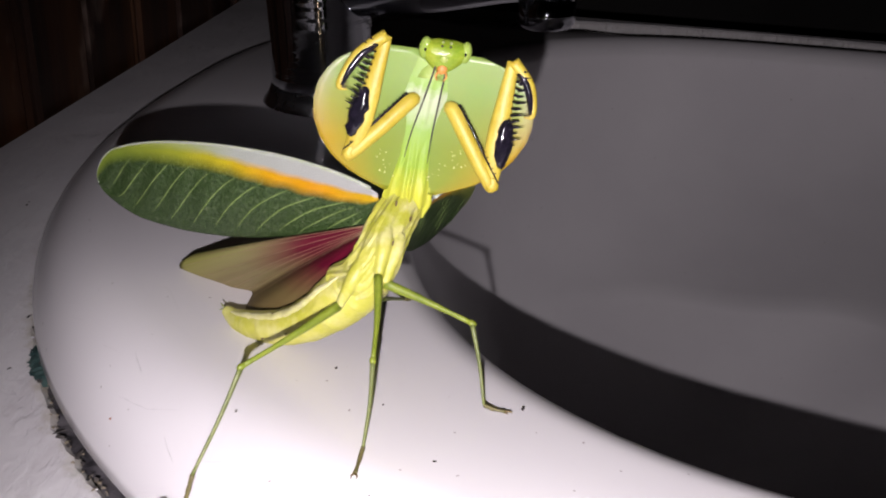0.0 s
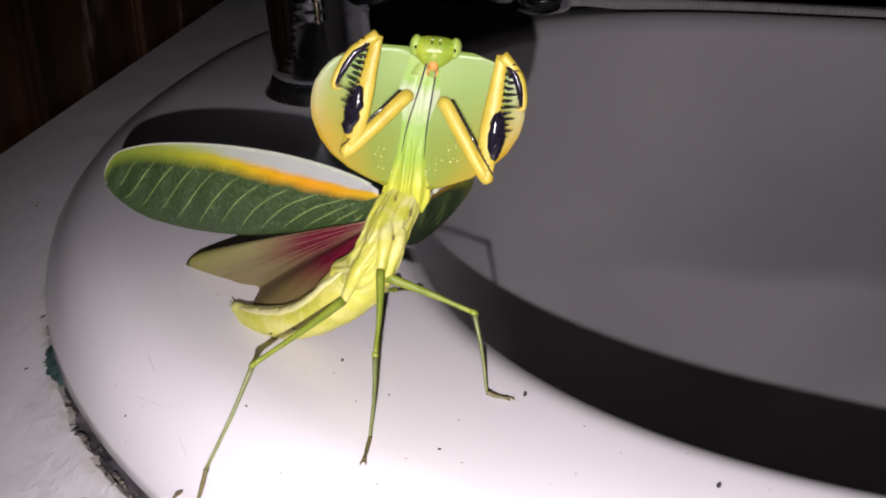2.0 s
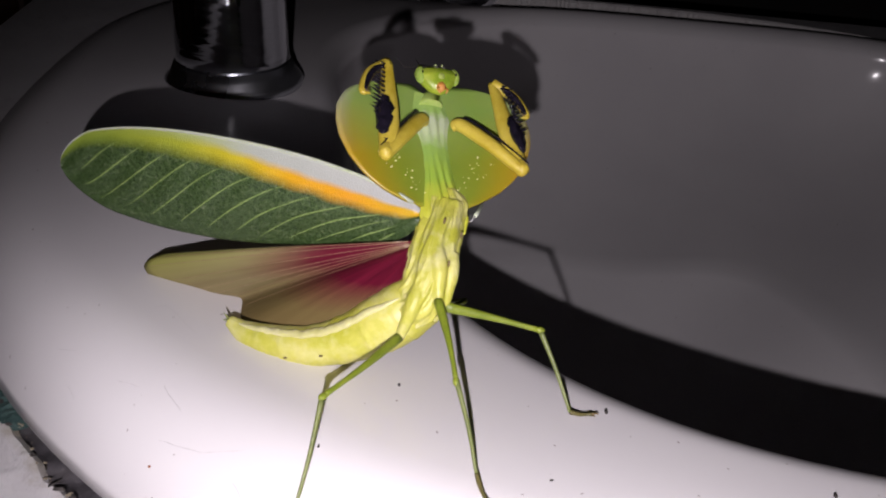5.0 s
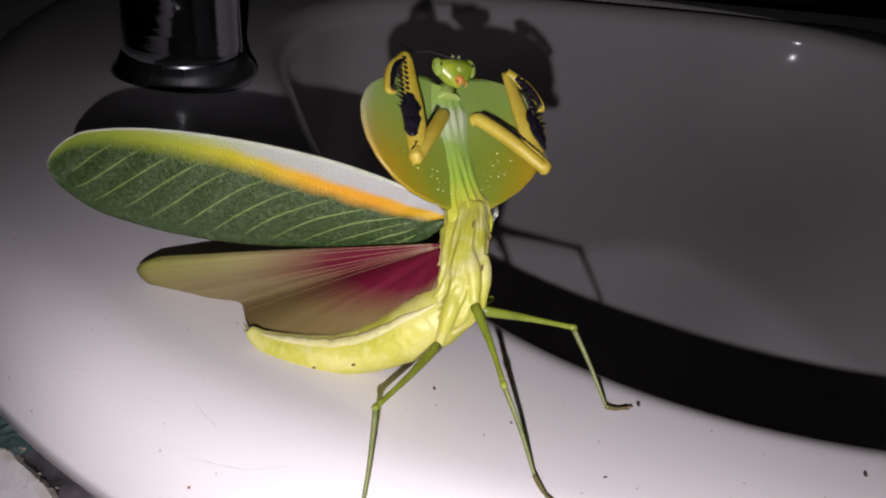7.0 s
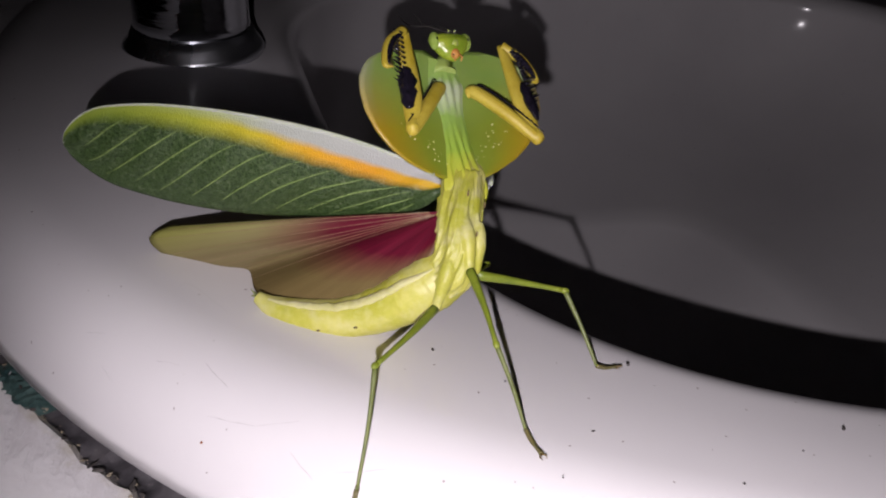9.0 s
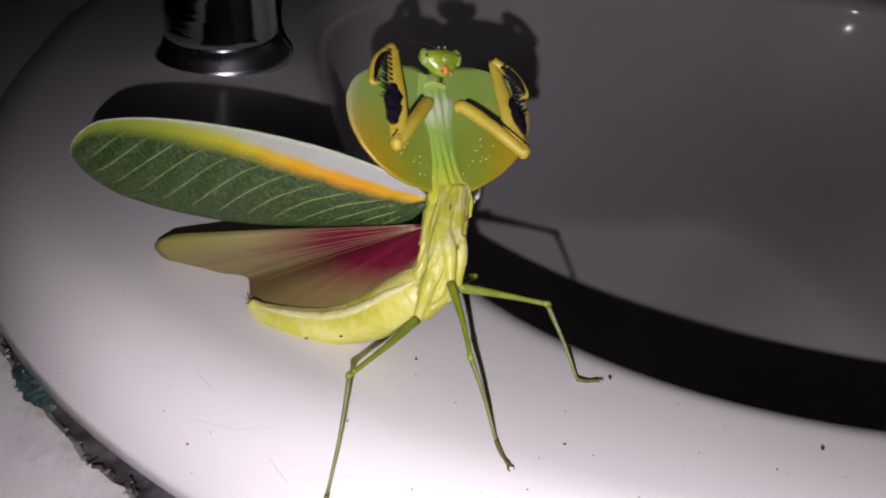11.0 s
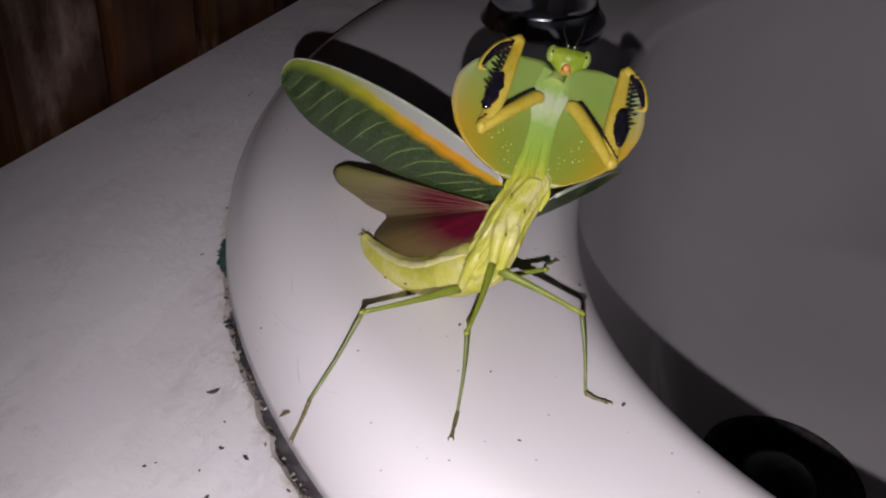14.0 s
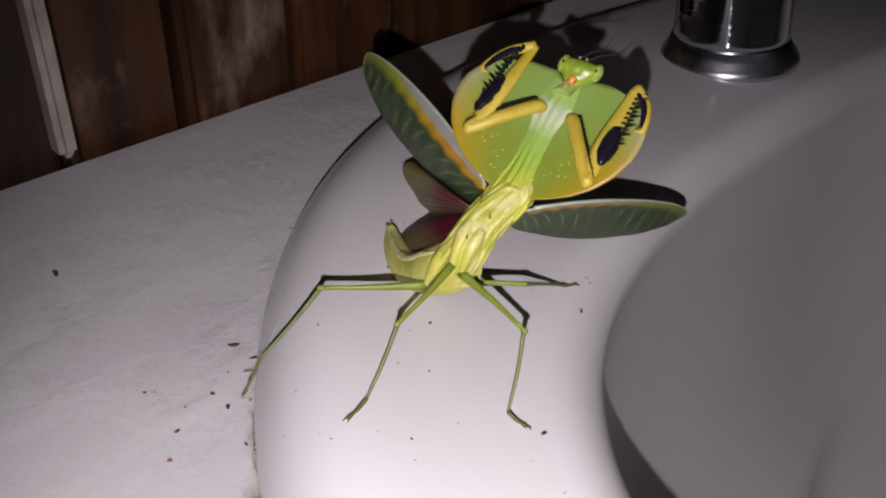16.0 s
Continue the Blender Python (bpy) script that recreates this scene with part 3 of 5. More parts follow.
# ---- the mantis ----
J = {
    "shield_base": (-0.0004, 0.1347, 0.0556), "shield_left": (-0.0186, 0.1419, 0.0681), "shield_right": (0.0169, 0.1508, 0.0653),
    "shield_top_l": (-0.0093, 0.1509, 0.0738), "shield_top_r": (0.0040, 0.1567, 0.0708), "head": (-0.0013, 0.1556, 0.0732), "chin": (-0.0003, 0.1517, 0.0723),
    "coxa_l": (-0.0051, 0.1472, 0.0671), "elbow_l": (-0.0117, 0.1355, 0.0639), "femur_l": (-0.0109, 0.1531, 0.0762), "tibia_l": (-0.0158, 0.1432, 0.0731),
    "coxa_r": (0.0034, 0.1487, 0.0661), "elbow_r": (0.0135, 0.1396, 0.0609), "femur_r": (0.0103, 0.1578, 0.0727), "tibia_r": (0.0164, 0.1516, 0.0684),
    "thorax_low": (-0.0029, 0.1233, 0.0419), "abdomen_low": (-0.0079, 0.1227, 0.0343), "abdomen_mid": (-0.0229, 0.1274, 0.0260), "abdomen_tip": (-0.0358, 0.1375, 0.0263),
    "wing_root": (-0.0056, 0.1340, 0.0545), "wing_tip": (-0.0722, 0.1626, 0.0482),
    "hind_tip": (-0.0578, 0.1620, 0.0273), "hind_notch": (-0.0387, 0.1556, 0.0232), "hind_low": (-0.0260, 0.1317, 0.0301),
    "wing_tip_r": (0.0034, 0.2022, 0.0219),
}
J = {k: Vector(v) for k, v in J.items()}
BASE = Vector((0.0, 0.112, 0.0277))
J = {k: v - BASE for k, v in J.items()}


def at(x, y, z):
    """A place of the room in the mantis's own space."""
    return Vector((x, y, z)) - BASE


def curve(x, xs, ys):
    """A smooth curve through the given places."""
    i = min(max(sum(1 for k in xs if k <= x) - 1, 0), len(xs) - 2)
    slopes = []
    for k in (i, i + 1):
        a, b = max(k - 1, 0), min(k + 1, len(xs) - 1)
        slopes.append((ys[b] - ys[a]) / (xs[b] - xs[a]))
    h = xs[i + 1] - xs[i]
    f = min(max((x - xs[i]) / h, 0.0), 1.0)
    return (2 * f ** 3 - 3 * f ** 2 + 1) * ys[i] + (f ** 3 - 2 * f ** 2 + f) * h * slopes[0] + (3 * f ** 2 - 2 * f ** 3) * ys[i + 1] + (f ** 3 - f ** 2) * h * slopes[1]


def sheet(surface, nu, nv, thick, normal, bm=None, warp=lambda u: u):
    """A thin closed leaf: surface(u, v) gives a place, u and v from 0 to 1; the UV map keeps u and v."""
    bm = bm or bmesh.new()
    uv = bm.loops.layers.uv.verify()
    sides = []
    for off in (0.5, -0.5):
        sides.append([[bm.verts.new(surface(warp(i / nu), j / nv) + normal * thick * off) for i in range(nu + 1)] for j in range(nv + 1)])

    def face(corners):
        vs = [sides[s][j][i] for s, j, i in corners]
        if len(set(vs)) < 4:
            return
        f = bm.faces.new(vs)
        for loop, (s, j, i) in zip(f.loops, corners):
            loop[uv].uv = (warp(i / nu), j / nv)

    for j in range(nv):
        for i in range(nu):
            face([(0, j, i), (0, j, i + 1), (0, j + 1, i + 1), (0, j + 1, i)])
            face([(1, j + 1, i), (1, j + 1, i + 1), (1, j, i + 1), (1, j, i)])
    for i in range(nu):
        face([(1, 0, i), (1, 0, i + 1), (0, 0, i + 1), (0, 0, i)])
        face([(0, nv, i), (0, nv, i + 1), (1, nv, i + 1), (1, nv, i)])
    for j in range(nv):
        face([(0, j, 0), (0, j + 1, 0), (1, j + 1, 0), (1, j, 0)])
        face([(1, j, nu), (1, j + 1, nu), (0, j + 1, nu), (0, j, nu)])
    bmesh.ops.recalc_face_normals(bm, faces=bm.faces)
    return bm


def spine(bm, foot, tip, r):
    tube([foot, foot.lerp(tip, 0.5), tip], [r, r * 0.7, r * 0.12], 6, 1.0, bm)


# the shield's own frame: width, axis and the side that faces the torch
SH_B = J["shield_base"]
SH_A = (J["shield_top_l"] + J["shield_top_r"]) / 2 - SH_B
SH_W = (J["shield_right"] - J["shield_left"]) / 2
SH_N = SH_W.cross(SH_A).normalized()
SH_X, SH_Y = SH_W.normalized(), SH_A.normalized()
SH_HALF = ([0.0, 0.05, 0.12, 0.22, 0.35, 0.5, 0.63, 0.75, 0.86, 0.94, 1.0, 1.04], [0.26, 0.43, 0.62, 0.80, 0.94, 1.03, 1.05, 1.03, 0.95, 0.84, 0.66, 0.46])


def shield_at(s, v, lift=0.0):
    """s from -1 to 1 across, v from 0 to 1 along."""
    h = float(np.interp(v, *SH_HALF))
    cup = 0.0022 * (s * h) ** 2 - 0.0012
    dip = -0.10 * max(0.0, 1 - abs(s) / 0.35) * max(0.0, (v - 0.85) / 0.2)
    return SH_B + SH_A * (v + dip) + SH_W * s * h + SH_N * (cup + lift)


def make_keel_skin():
    """Yellow at the foot, green above, whitish where the arms join."""
    m = Mat("keel_skin", 0.40)
    m.set("Subsurface Weight", 0.15).set("Subsurface Radius", (0.8, 0.9, 0.2)).set("Subsurface Scale", 0.0012)
    along = m.node("ShaderNodeVectorMath")
    along.operation = "DOT_PRODUCT"
    m.link(m.coords("Object"), along.inputs[0])
    along.inputs[1].default_value = SH_Y / SH_A.length
    v = m.math("SUBTRACT", along.outputs["Value"], SH_B.dot(SH_Y) / SH_A.length)
    v = m.math("ADD", v, m.math("MULTIPLY", m.math("SUBTRACT", m.noise(400.0, 4.0), 0.5), 0.25))
    tone = m.ramp(v, [(0.02, (0.56, 0.58, 0.06)), (0.22, (0.34, 0.50, 0.06)), (0.48, (0.30, 0.48, 0.10)), (0.62, (0.50, 0.60, 0.34)), (0.73, (0.52, 0.60, 0.38)), (0.80, (0.32, 0.50, 0.12)), (1.0, (0.36, 0.50, 0.12))])
    m.color(m.mix(1.0, tone, (SKIN, SKIN, SKIN), "MULTIPLY"))
    m.bump(m.noise(600.0), 0.3, 0.0003)
    return m.m


def make_shield_part(mantis):
    bm = bmesh.new()
    uv = bm.loops.layers.uv.verify()
    nu, nv = 32, 26
    sides = [[[bm.verts.new(shield_at(2 * i / nu - 1, 1.04 * j / nv, off)) for i in range(nu + 1)] for j in range(nv + 1)] for off in (0.0003, -0.0003)]

    def face(corners):
        f = bm.faces.new([sides[s][j][i] for s, j, i in corners])
        for loop, (s, j, i) in zip(f.loops, corners):
            loop[uv].uv = (abs(2 * i / nu - 1) * min(1.0, 0.55 + 0.45 * float(np.interp(1.04 * j / nv, *SH_HALF))), j / nv)

    for j in range(nv):
        for i in range(nu):
            face([(0, j, i), (0, j, i + 1), (0, j + 1, i + 1), (0, j + 1, i)])
            face([(1, j + 1, i), (1, j + 1, i + 1), (1, j, i + 1), (1, j, i)])
    for i in range(nu):
        face([(1, 0, i), (1, 0, i + 1), (0, 0, i + 1), (0, 0, i)])
        face([(0, nv, i), (0, nv, i + 1), (1, nv, i + 1), (1, nv, i)])
    for j in range(nv):
        face([(0, j, 0), (0, j + 1, 0), (1, j + 1, 0), (1, j, 0)])
        face([(1, j, nu), (1, j + 1, nu), (0, j + 1, nu), (0, j, nu)])
    bmesh.ops.recalc_face_normals(bm, faces=bm.faces)
    shield = part("shield", bm, SHIELD, mantis, "broad green leaf-shaped shield with yellow rims")
    # keel down the middle, low and smooth above, broad and wrinkled at its foot
    bm = bmesh.new()
    nu, nv = 56, 90
    grids = []
    for side in (1, -1):
        rows = []
        for j in range(nv + 1):
            v = -0.20 + 1.22 * j / nv
            half = curve(v, [-0.20, -0.08, 0.03, 0.18, 0.36, 0.52, 0.63, 0.72, 0.80, 0.92, 1.02], [0.0036, 0.0046, 0.0043, 0.0037, 0.0034, 0.0035, 0.0042, 0.0048, 0.0044, 0.0040, 0.0034])
            high = curve(v, [-0.20, -0.10, 0.0, 0.2, 0.5, 0.72, 1.02], [-0.0012, 0.0010, 0.0018, 0.0012, 0.0008, 0.0010, 0.0008])
            fold = 0.00034 * float(np.interp(v, [-0.2, 0.0, 0.12, 0.42, 0.5, 0.7, 0.85], [1.0, 1.0, 0.8, 0.05, 0.05, 0.5, 0.05]))
            row = []
            for i in range(nu + 1):
                x = 2 * i / nu - 1
                wave = math.sin(15.0 * x + 2.0 * noise.noise(Vector((x * 2, v * 4, 0)))) + 0.7 * noise.noise(Vector((x * 6, v * 7, 3)))
                lift = (high * (1 - abs(x) ** 1.7) + fold * wave * (1 - x ** 4)) if side > 0 else -0.0004
                edge = 1 + 0.05 * noise.noise(Vector((v * 9, 1 if x > 0 else 2, 0)))
                h = float(np.interp(v, *SH_HALF))
                row.append(bm.verts.new(shield_at(x * half * edge / SH_W.length / h, v, lift - 0.00015 * abs(x) ** 6)))
            rows.append(row)
        grids.append(rows)
    for rows in grids:
        grid_faces(bm, rows, False)
    top, low = grids
    for j in range(nv):
        for i in (0, nu):
            bm.faces.new([top[j][i], top[j + 1][i], low[j + 1][i], low[j][i]])
    for i in range(nu):
        for j in (0, nv):
            bm.faces.new([top[j][i], top[j][i + 1], low[j][i + 1], low[j][i]])
    bmesh.ops.recalc_face_normals(bm, faces=bm.faces)
    part("keel", bm, make_keel_skin(), shield, "pale green keel, yellow and wrinkled at its foot")
    # cream dots in rows low on both lobes
    rng = random.Random(11)
    for side in (-1, 1):
        bm = bmesh.new()
        for k in range(26):
            f = k / 26
            v = 0.10 + 0.36 * f + rng.uniform(-0.03, 0.03)
            s = side * (0.30 + 0.32 * f + rng.uniform(-0.16, 0.13))
            r = rng.uniform(0.00007, 0.00017)
            ball(shield_at(s, v, 0.0004), (r, r, r * 0.8), None, bm, 8)
        part("dots", bm, CREAM, shield, "scattered cream dots")
    return shield


def make_arm(shield, side):
    """A raptorial arm: coxa, femur with black spot and spines, folded tibia."""
    k = "_l" if side < 0 else "_r"
    top, elbow, fem, tib = (J[n + k] for n in ("coxa", "elbow", "femur", "tibia"))
    lift = SH_N * 0.0022
    top, elbow, fem, tib = top + lift * 0.4 - SH_X * side * 0.0004, elbow + lift * 0.3, fem + lift * 0.2, tib + lift * 0.1
    line = smooth_line([top - SH_X * side * 0.0012 - SH_N * 0.0012, top, top.lerp(elbow, 0.5) + SH_N * 0.0005, elbow, elbow + (fem - elbow).normalized() * 0.0016], 8)
    part("coxa", tube(line, [0.0008, 0.0012, 0.0014, 0.00145, 0.0014, 0.0013, 0.0012, 0.0012, 0.0010], 18, 0.9), ARM, shield)
    d = (elbow - top).normalized()
    up = d.cross(SH_N).normalized()
    up = up if up.dot(SH_Y) > 0 else -up
    pts = [p + up * 0.00150 + SH_N * 0.0009 for p in line[5:-8]]
    bm = tube(pts, [0.0001, 0.00022, 0.0002, 0.0001], 8)
    for n in range(min(16, len(pts) - 2)):
        p = pts[1 + n]
        spine(bm, p, p + up * 0.00055 + d * 0.0001, 0.00017)
    part("coxa_comb", bm, BLACK, shield, "fine black saw edge")
    part("elbow", ball(elbow, (0.0012, 0.0012, 0.0013), None, None, 20), ARM, shield)
    # femur, swollen in the lower half
    d = (fem - elbow).normalized()
    inner = SH_X * side  # the spiny side, towards the folded tibia
    inner = (inner - d * inner.dot(d)).normalized()
    bow = [elbow, elbow.lerp(fem, 0.3) - inner * 0.0004, elbow.lerp(fem, 0.7) - inner * 0.0002, fem]
    line = smooth_line(bow, 7)
    part("femur", tube(line, [0.0011, 0.0016, 0.0019, 0.0018, 0.00145, 0.0012, 0.0010], 18, 0.62), ARM, shield, "yellow spiny femur")
    view = (SH_N + inner * 0.45).normalized()
    across = d.cross(view).normalized()
    turn = Matrix((across, d, view)).transposed()
    c = elbow.lerp(fem, 0.37) + view * 0.00115 + inner * 0.0003
    bm = ball(c, (0.00160, 0.0046, 0.00090), turn, None, 24)
    for v in bm.verts:
        v.co += across * 0.0006 * noise.noise(v.co * 1400)
    part("eye_spot", bm, BLACK, shield, "glossy black eye spot on the inner femur")
    for n in range(13):
        f = 0.36 + 0.58 * n / 12
        p = elbow.lerp(fem, f) + view * 0.0009 + inner * 0.0012
        length = (0.0022 if n % 2 else 0.0014) * (1 - 0.35 * abs(f - 0.55))
        bm = bmesh.new()
        spine(bm, p, p + (inner * 0.9 + view * 0.35 + d * 0.25).normalized() * length, 0.00030)
        part("spine", bm, BLACK, shield, "sharp black spine")
    for n in range(9):  # a second, outer row
        p = elbow.lerp(fem, 0.50 + 0.42 * n / 8) + view * 0.00150 + inner * 0.0003
        bm = bmesh.new()
        spine(bm, p, p + (inner * 0.8 + view * 0.5).normalized() * 0.0011, 0.00026)
        part("spine", bm, BLACK, shield, "sharp black spine")
    # tibia folded back, with a hooked tip
    d2 = (tib - fem).normalized()
    mid = fem.lerp(tib, 0.5) + d2.cross(SH_N).normalized() * 0.0012 * (1 if d2.cross(SH_N).dot(SH_X * side) > 0 else -1)
    line = smooth_line([fem, mid, tib, tib + (d2 * 0.4 - SH_X * side * 0.9).normalized() * 0.0016], 6)
    part("tibia", tube(line, [0.00115, 0.0010, 0.0009, 0.0007, 0.0004, 0.0001], 12), ARM, shield, "slim yellow tibia folded back")
    back = [p - SH_X * side * 0.00045 + SH_N * 0.00035 for p in line[1:-6]]
    part("tibia_band", tube(back, [0.0004, 0.00075, 0.0007, 0.0003], 10), BLACK, shield, "dark inner band of the tibia")
    bm = bmesh.new()
    for n in range(12):
        p = line[2 + n]
        spine(bm, p, p + (-SH_X * side * 0.9 + SH_N * 0.3).normalized() * 0.0014, 0.00022)
    part("tibia_comb", bm, BROWN, shield, "brown comb of small spines")


def make_head(mantis):
    c = J["head"] + SH_N * 0.0012 - SH_Y * 0.0006
    turn = Matrix((SH_X, SH_Y, SH_N)).transposed()

    def loc(x, y, z):
        return c + turn @ Vector((x * 1.14, y * 1.04, z))

    bm = bmesh.new()
    n, m = 28, 16
    rings = []
    for j in range(m + 1):
        f = j / m
        y = 0.0024 - 0.0056 * f
        half = float(np.interp(f, [0, 0.1, 0.25, 0.45, 0.7, 0.9, 1.0], [0.0014, 0.0036, 0.0040, 0.0036, 0.0025, 0.0014, 0.0003]))
        deep = float(np.interp(f, [0, 0.15, 0.4, 0.8, 1.0], [0.0004, 0.0017, 0.0022, 0.0015, 0.0003]))
        rings.append([bm.verts.new(loc(half * math.cos(2 * math.pi * k / n), y, deep * math.sin(2 * math.pi * k / n))) for k in range(n)])
    grid_faces(bm, rings, True, True)
    bmesh.ops.recalc_face_normals(bm, faces=bm.faces)
    head = part("head", bm, HEAD, mantis, "small triangular green head")
    for side in (-1, 1):
        part("eye", ball(loc(0.0030 * side, 0.0007, 0.0002), (0.0011, 0.0019, 0.0012), turn, None, 20), make_flesh("pale_green_eye", (0.28, 0.42, 0.06), (0.40, 0.52, 0.12), 1500.0, 0.15), head, "pale green compound eye")
        part("pupil", ball(loc(0.0030 * side, 0.0006, 0.00135), (0.00022, 0.00036, 0.0002), turn, None, 8), BLACK, head, "dark pupil dot")
        part("ocellus", ball(loc(0.0006 * side, 0.0022, 0.0015), (0.00028, 0.00028, 0.00028), turn, None, 8), make_flesh("glassy_ocellus", (0.25, 0.35, 0.1), (0.4, 0.45, 0.2), 1500.0, 0.08), head)
    part("mouth", ball(loc(0, -0.0022, 0.0010), (0.0010, 0.0011, 0.0009), turn, None, 12), MOUTH, head, "orange mouthparts")
    part("face_plate", ball(loc(0, -0.0003, 0.0016), (0.0009, 0.0009, 0.0006), turn, None, 12), make_flesh("pale_face_skin", (0.36, 0.46, 0.08), (0.58, 0.62, 0.26), 900.0, 0.15), head, "pale glossy face plate")
    part("neck", tube([loc(0, -0.0008, -0.0020), shield_at(0, 0.93, -0.0002), shield_at(0, 0.84, 0.0001)], [0.0013, 0.0022, 0.0026], 18, 0.8), KEEL, head)
    for side in (-1, 1):
        part("palp", tube([loc(0.0006 * side, -0.0027, 0.0014), loc(0.0008 * side, -0.0034, 0.0018), loc(0.0005 * side, -0.0041, 0.0016)], [0.00022, 0.0002, 0.0001], 8), MOUTH, head, "thin orange palp")
    return head


def make_antenna(mantis, side):
    root = J["head"] + SH_X * 0.0007 * side + SH_Y * 0.0012 + SH_N * 0.0028
    line = smooth_line([Vector((0, 0, 0)), Vector((0.0005 * side, 0.008, 0.0004)), Vector((0.0011 * side, 0.016, 0.0)), Vector((0.0015 * side, 0.022, 0.002))], 6)
    ob = part("antenna", tube(line, [0.00020, 0.00016, 0.00013, 0.00006], 6), GRIME, mantis, "long thread-like dark antenna")
    return ob, root


def make_torso(mantis):
    top, low = J["shield_base"], J["thorax_low"]
    view = Vector((0.05, -0.85, 0.5)).normalized()
    line = smooth_line([top + Vector((0.0004, 0.0038, 0.0018)), top + Vector((0, 0.0026, -0.0014)), top.lerp(low, 0.5) + Vector((-0.0008, 0.001, 0)), low + Vector((-0.0016, 0.002, -0.0005)), J["abdomen_low"] + Vector((-0.0016, 0.0045, 0.003))], 7)
    bm = bmesh.new()
    rings = []
    line = smooth_line(line, 5)
    for i, (p, (d, sx, up)) in enumerate(zip(line, frames_along(line))):
        f = i / (len(line) - 1)
        r = curve(f, [0.0, 0.08, 0.16, 0.3, 0.5, 0.75, 1.0], [0.0008, 0.0024, 0.0032, 0.0036, 0.0039, 0.0042, 0.0030])
        ring = []
        for k in range(120):
            a = 2 * math.pi * k / 120
            q = Vector((math.cos(a), math.sin(a), 0))
            long = noise.noise(q * 3.2 + Vector((0, 0, f * 2.2))) + 0.55 * abs(noise.noise(q * 7.0 + Vector((0, 0, f * 4.5))))
            slant = q + Vector((0.9 * f, -0.7 * f, 0))
            ridge = 1 - 2.4 * abs(noise.noise(slant * 4.6 + Vector((3, 1, f * 5.0))))
            fine = 1 - 2.4 * abs(noise.noise(slant * 10.0 + Vector((7, 2, f * 11.0))))
            ring.append(bm.verts.new(p + (sx * q.x + up * q.y) * r * (1 + 0.16 * long + (0.10 * ridge + 0.05 * fine) * (1 - 0.35 * f))))
        rings.append(ring)
    grid_faces(bm, rings, True, True)
    # the upper joints of the four walking legs
    for name, start, r in (("near middle", top.lerp(low, 0.42) + view * 0.0026 - SH_X * 0.0014, 0.0014), ("far middle", top.lerp(low, 0.50) + view * 0.0030 + SH_X * 0.0018, 0.0013), ("near hind", top.lerp(low, 0.80) + view * 0.0016 - SH_X * 0.0030, 0.0014), ("far hind", top.lerp(low, 0.85) + view * 0.0014 - SH_X * 0.0012, 0.0016)):
        hip = Vector(LEGS[name][0]) - BASE
        tube(smooth_line([start, start.lerp(hip, 0.5) + view * 0.0008, hip], 5), [r * 0.6, r * 1.05, r, r * 0.8, 0.0009], 14, 0.9, bm, 0.1)
    torso = fuse(part("thorax", bm, BODY, mantis, "pale yellow-green wrinkled thorax"), 0.0002, 2)
    for p in (top.lerp(low, 0.33) + view * 0.0044 + SH_X * 0.0022, top.lerp(low, 0.20) + view * 0.0042 - SH_X * 0.0014, top.lerp(low, 0.62) + view * 0.0046 + SH_X * 0.0008):
        part("mark", ball(p, (0.00022, 0.00022, 0.0006), None, None, 8), BROWN, torso, "small dark slit")
    return torso


def make_abdomen(mantis):
    line = smooth_line([J["thorax_low"] + Vector((-0.001, 0.003, -0.001)), at(-0.0090, 0.1264, 0.0366), at(-0.0160, 0.1279, 0.0316), at(-0.0225, 0.1299, 0.0287), at(-0.0285, 0.1329, 0.0275), at(-0.0340, 0.1364, 0.0270), at(-0.0374, 0.1388, 0.0281)], 8)
    radii = [0.0050, 0.0053, 0.0044, 0.0037, 0.0031, 0.0023, 0.0011]
    fine = smooth_line([Vector(p) for p in line], 3)
    steps = len(fine)
    rings = []
    for i in range(steps):
        f = i / (steps - 1)
        r = curve(f, list(np.linspace(0, 1, len(radii))), radii)
        rings.append(r * (1.0 + 0.030 * ((f * 8.0) % 1.0) ** 2 - 0.015))
    bm = tube(fine, rings, 36, 1.0, None, 0.03)
    abdomen = part("abdomen", bm, BELLY, mantis, "yellow abdomen with faint rings, curled upwards")
    # a pale pleated fold along the upper flank
    fold = []
    for i in range(8, steps - 14):
        p, d = fine[i], (fine[i + 1] - fine[i - 1]).normalized()
        out = Vector((0.0, -0.42, 0.90))
        out = (out - d * out.dot(d)).normalized()
        fold.append(p + out * rings[i] * (0.97 + 0.015 * math.sin(i * 0.5)))
    part("side_fold", tube(fold, [0.0003, 0.0009, 0.0010, 0.0010, 0.0008, 0.0006, 0.0002], 12, 0.7, None, 0.25), make_flesh("pale_fold_skin", (0.60, 0.58, 0.20), (0.78, 0.75, 0.42), 500.0), abdomen, "pale pleated fold along the flank")
    tip = line[-1]
    for s in (-1, 1):
        part("cercus", tube(smooth_line([tip, tip + Vector((-0.0005, 0.0005 * s, 0.0006)), tip + Vector((-0.0011, 0.0008 * s, 0.0010 + 0.0003 * s))], 4), [0.00026, 0.0002, 0.0001], 8), SHIN, abdomen, "short brown cercus")
    for p in (line[30] + Vector((0.0, -0.0040, -0.0005)), line[22] + Vector((0, -0.0048, 0.0008)), line[36] + Vector((0, -0.0026, 0.0))):
        part("mark", ball(p, (0.0004, 0.0002, 0.0002), None, None, 8), BROWN, abdomen, "small dark slit")
    return abdomen


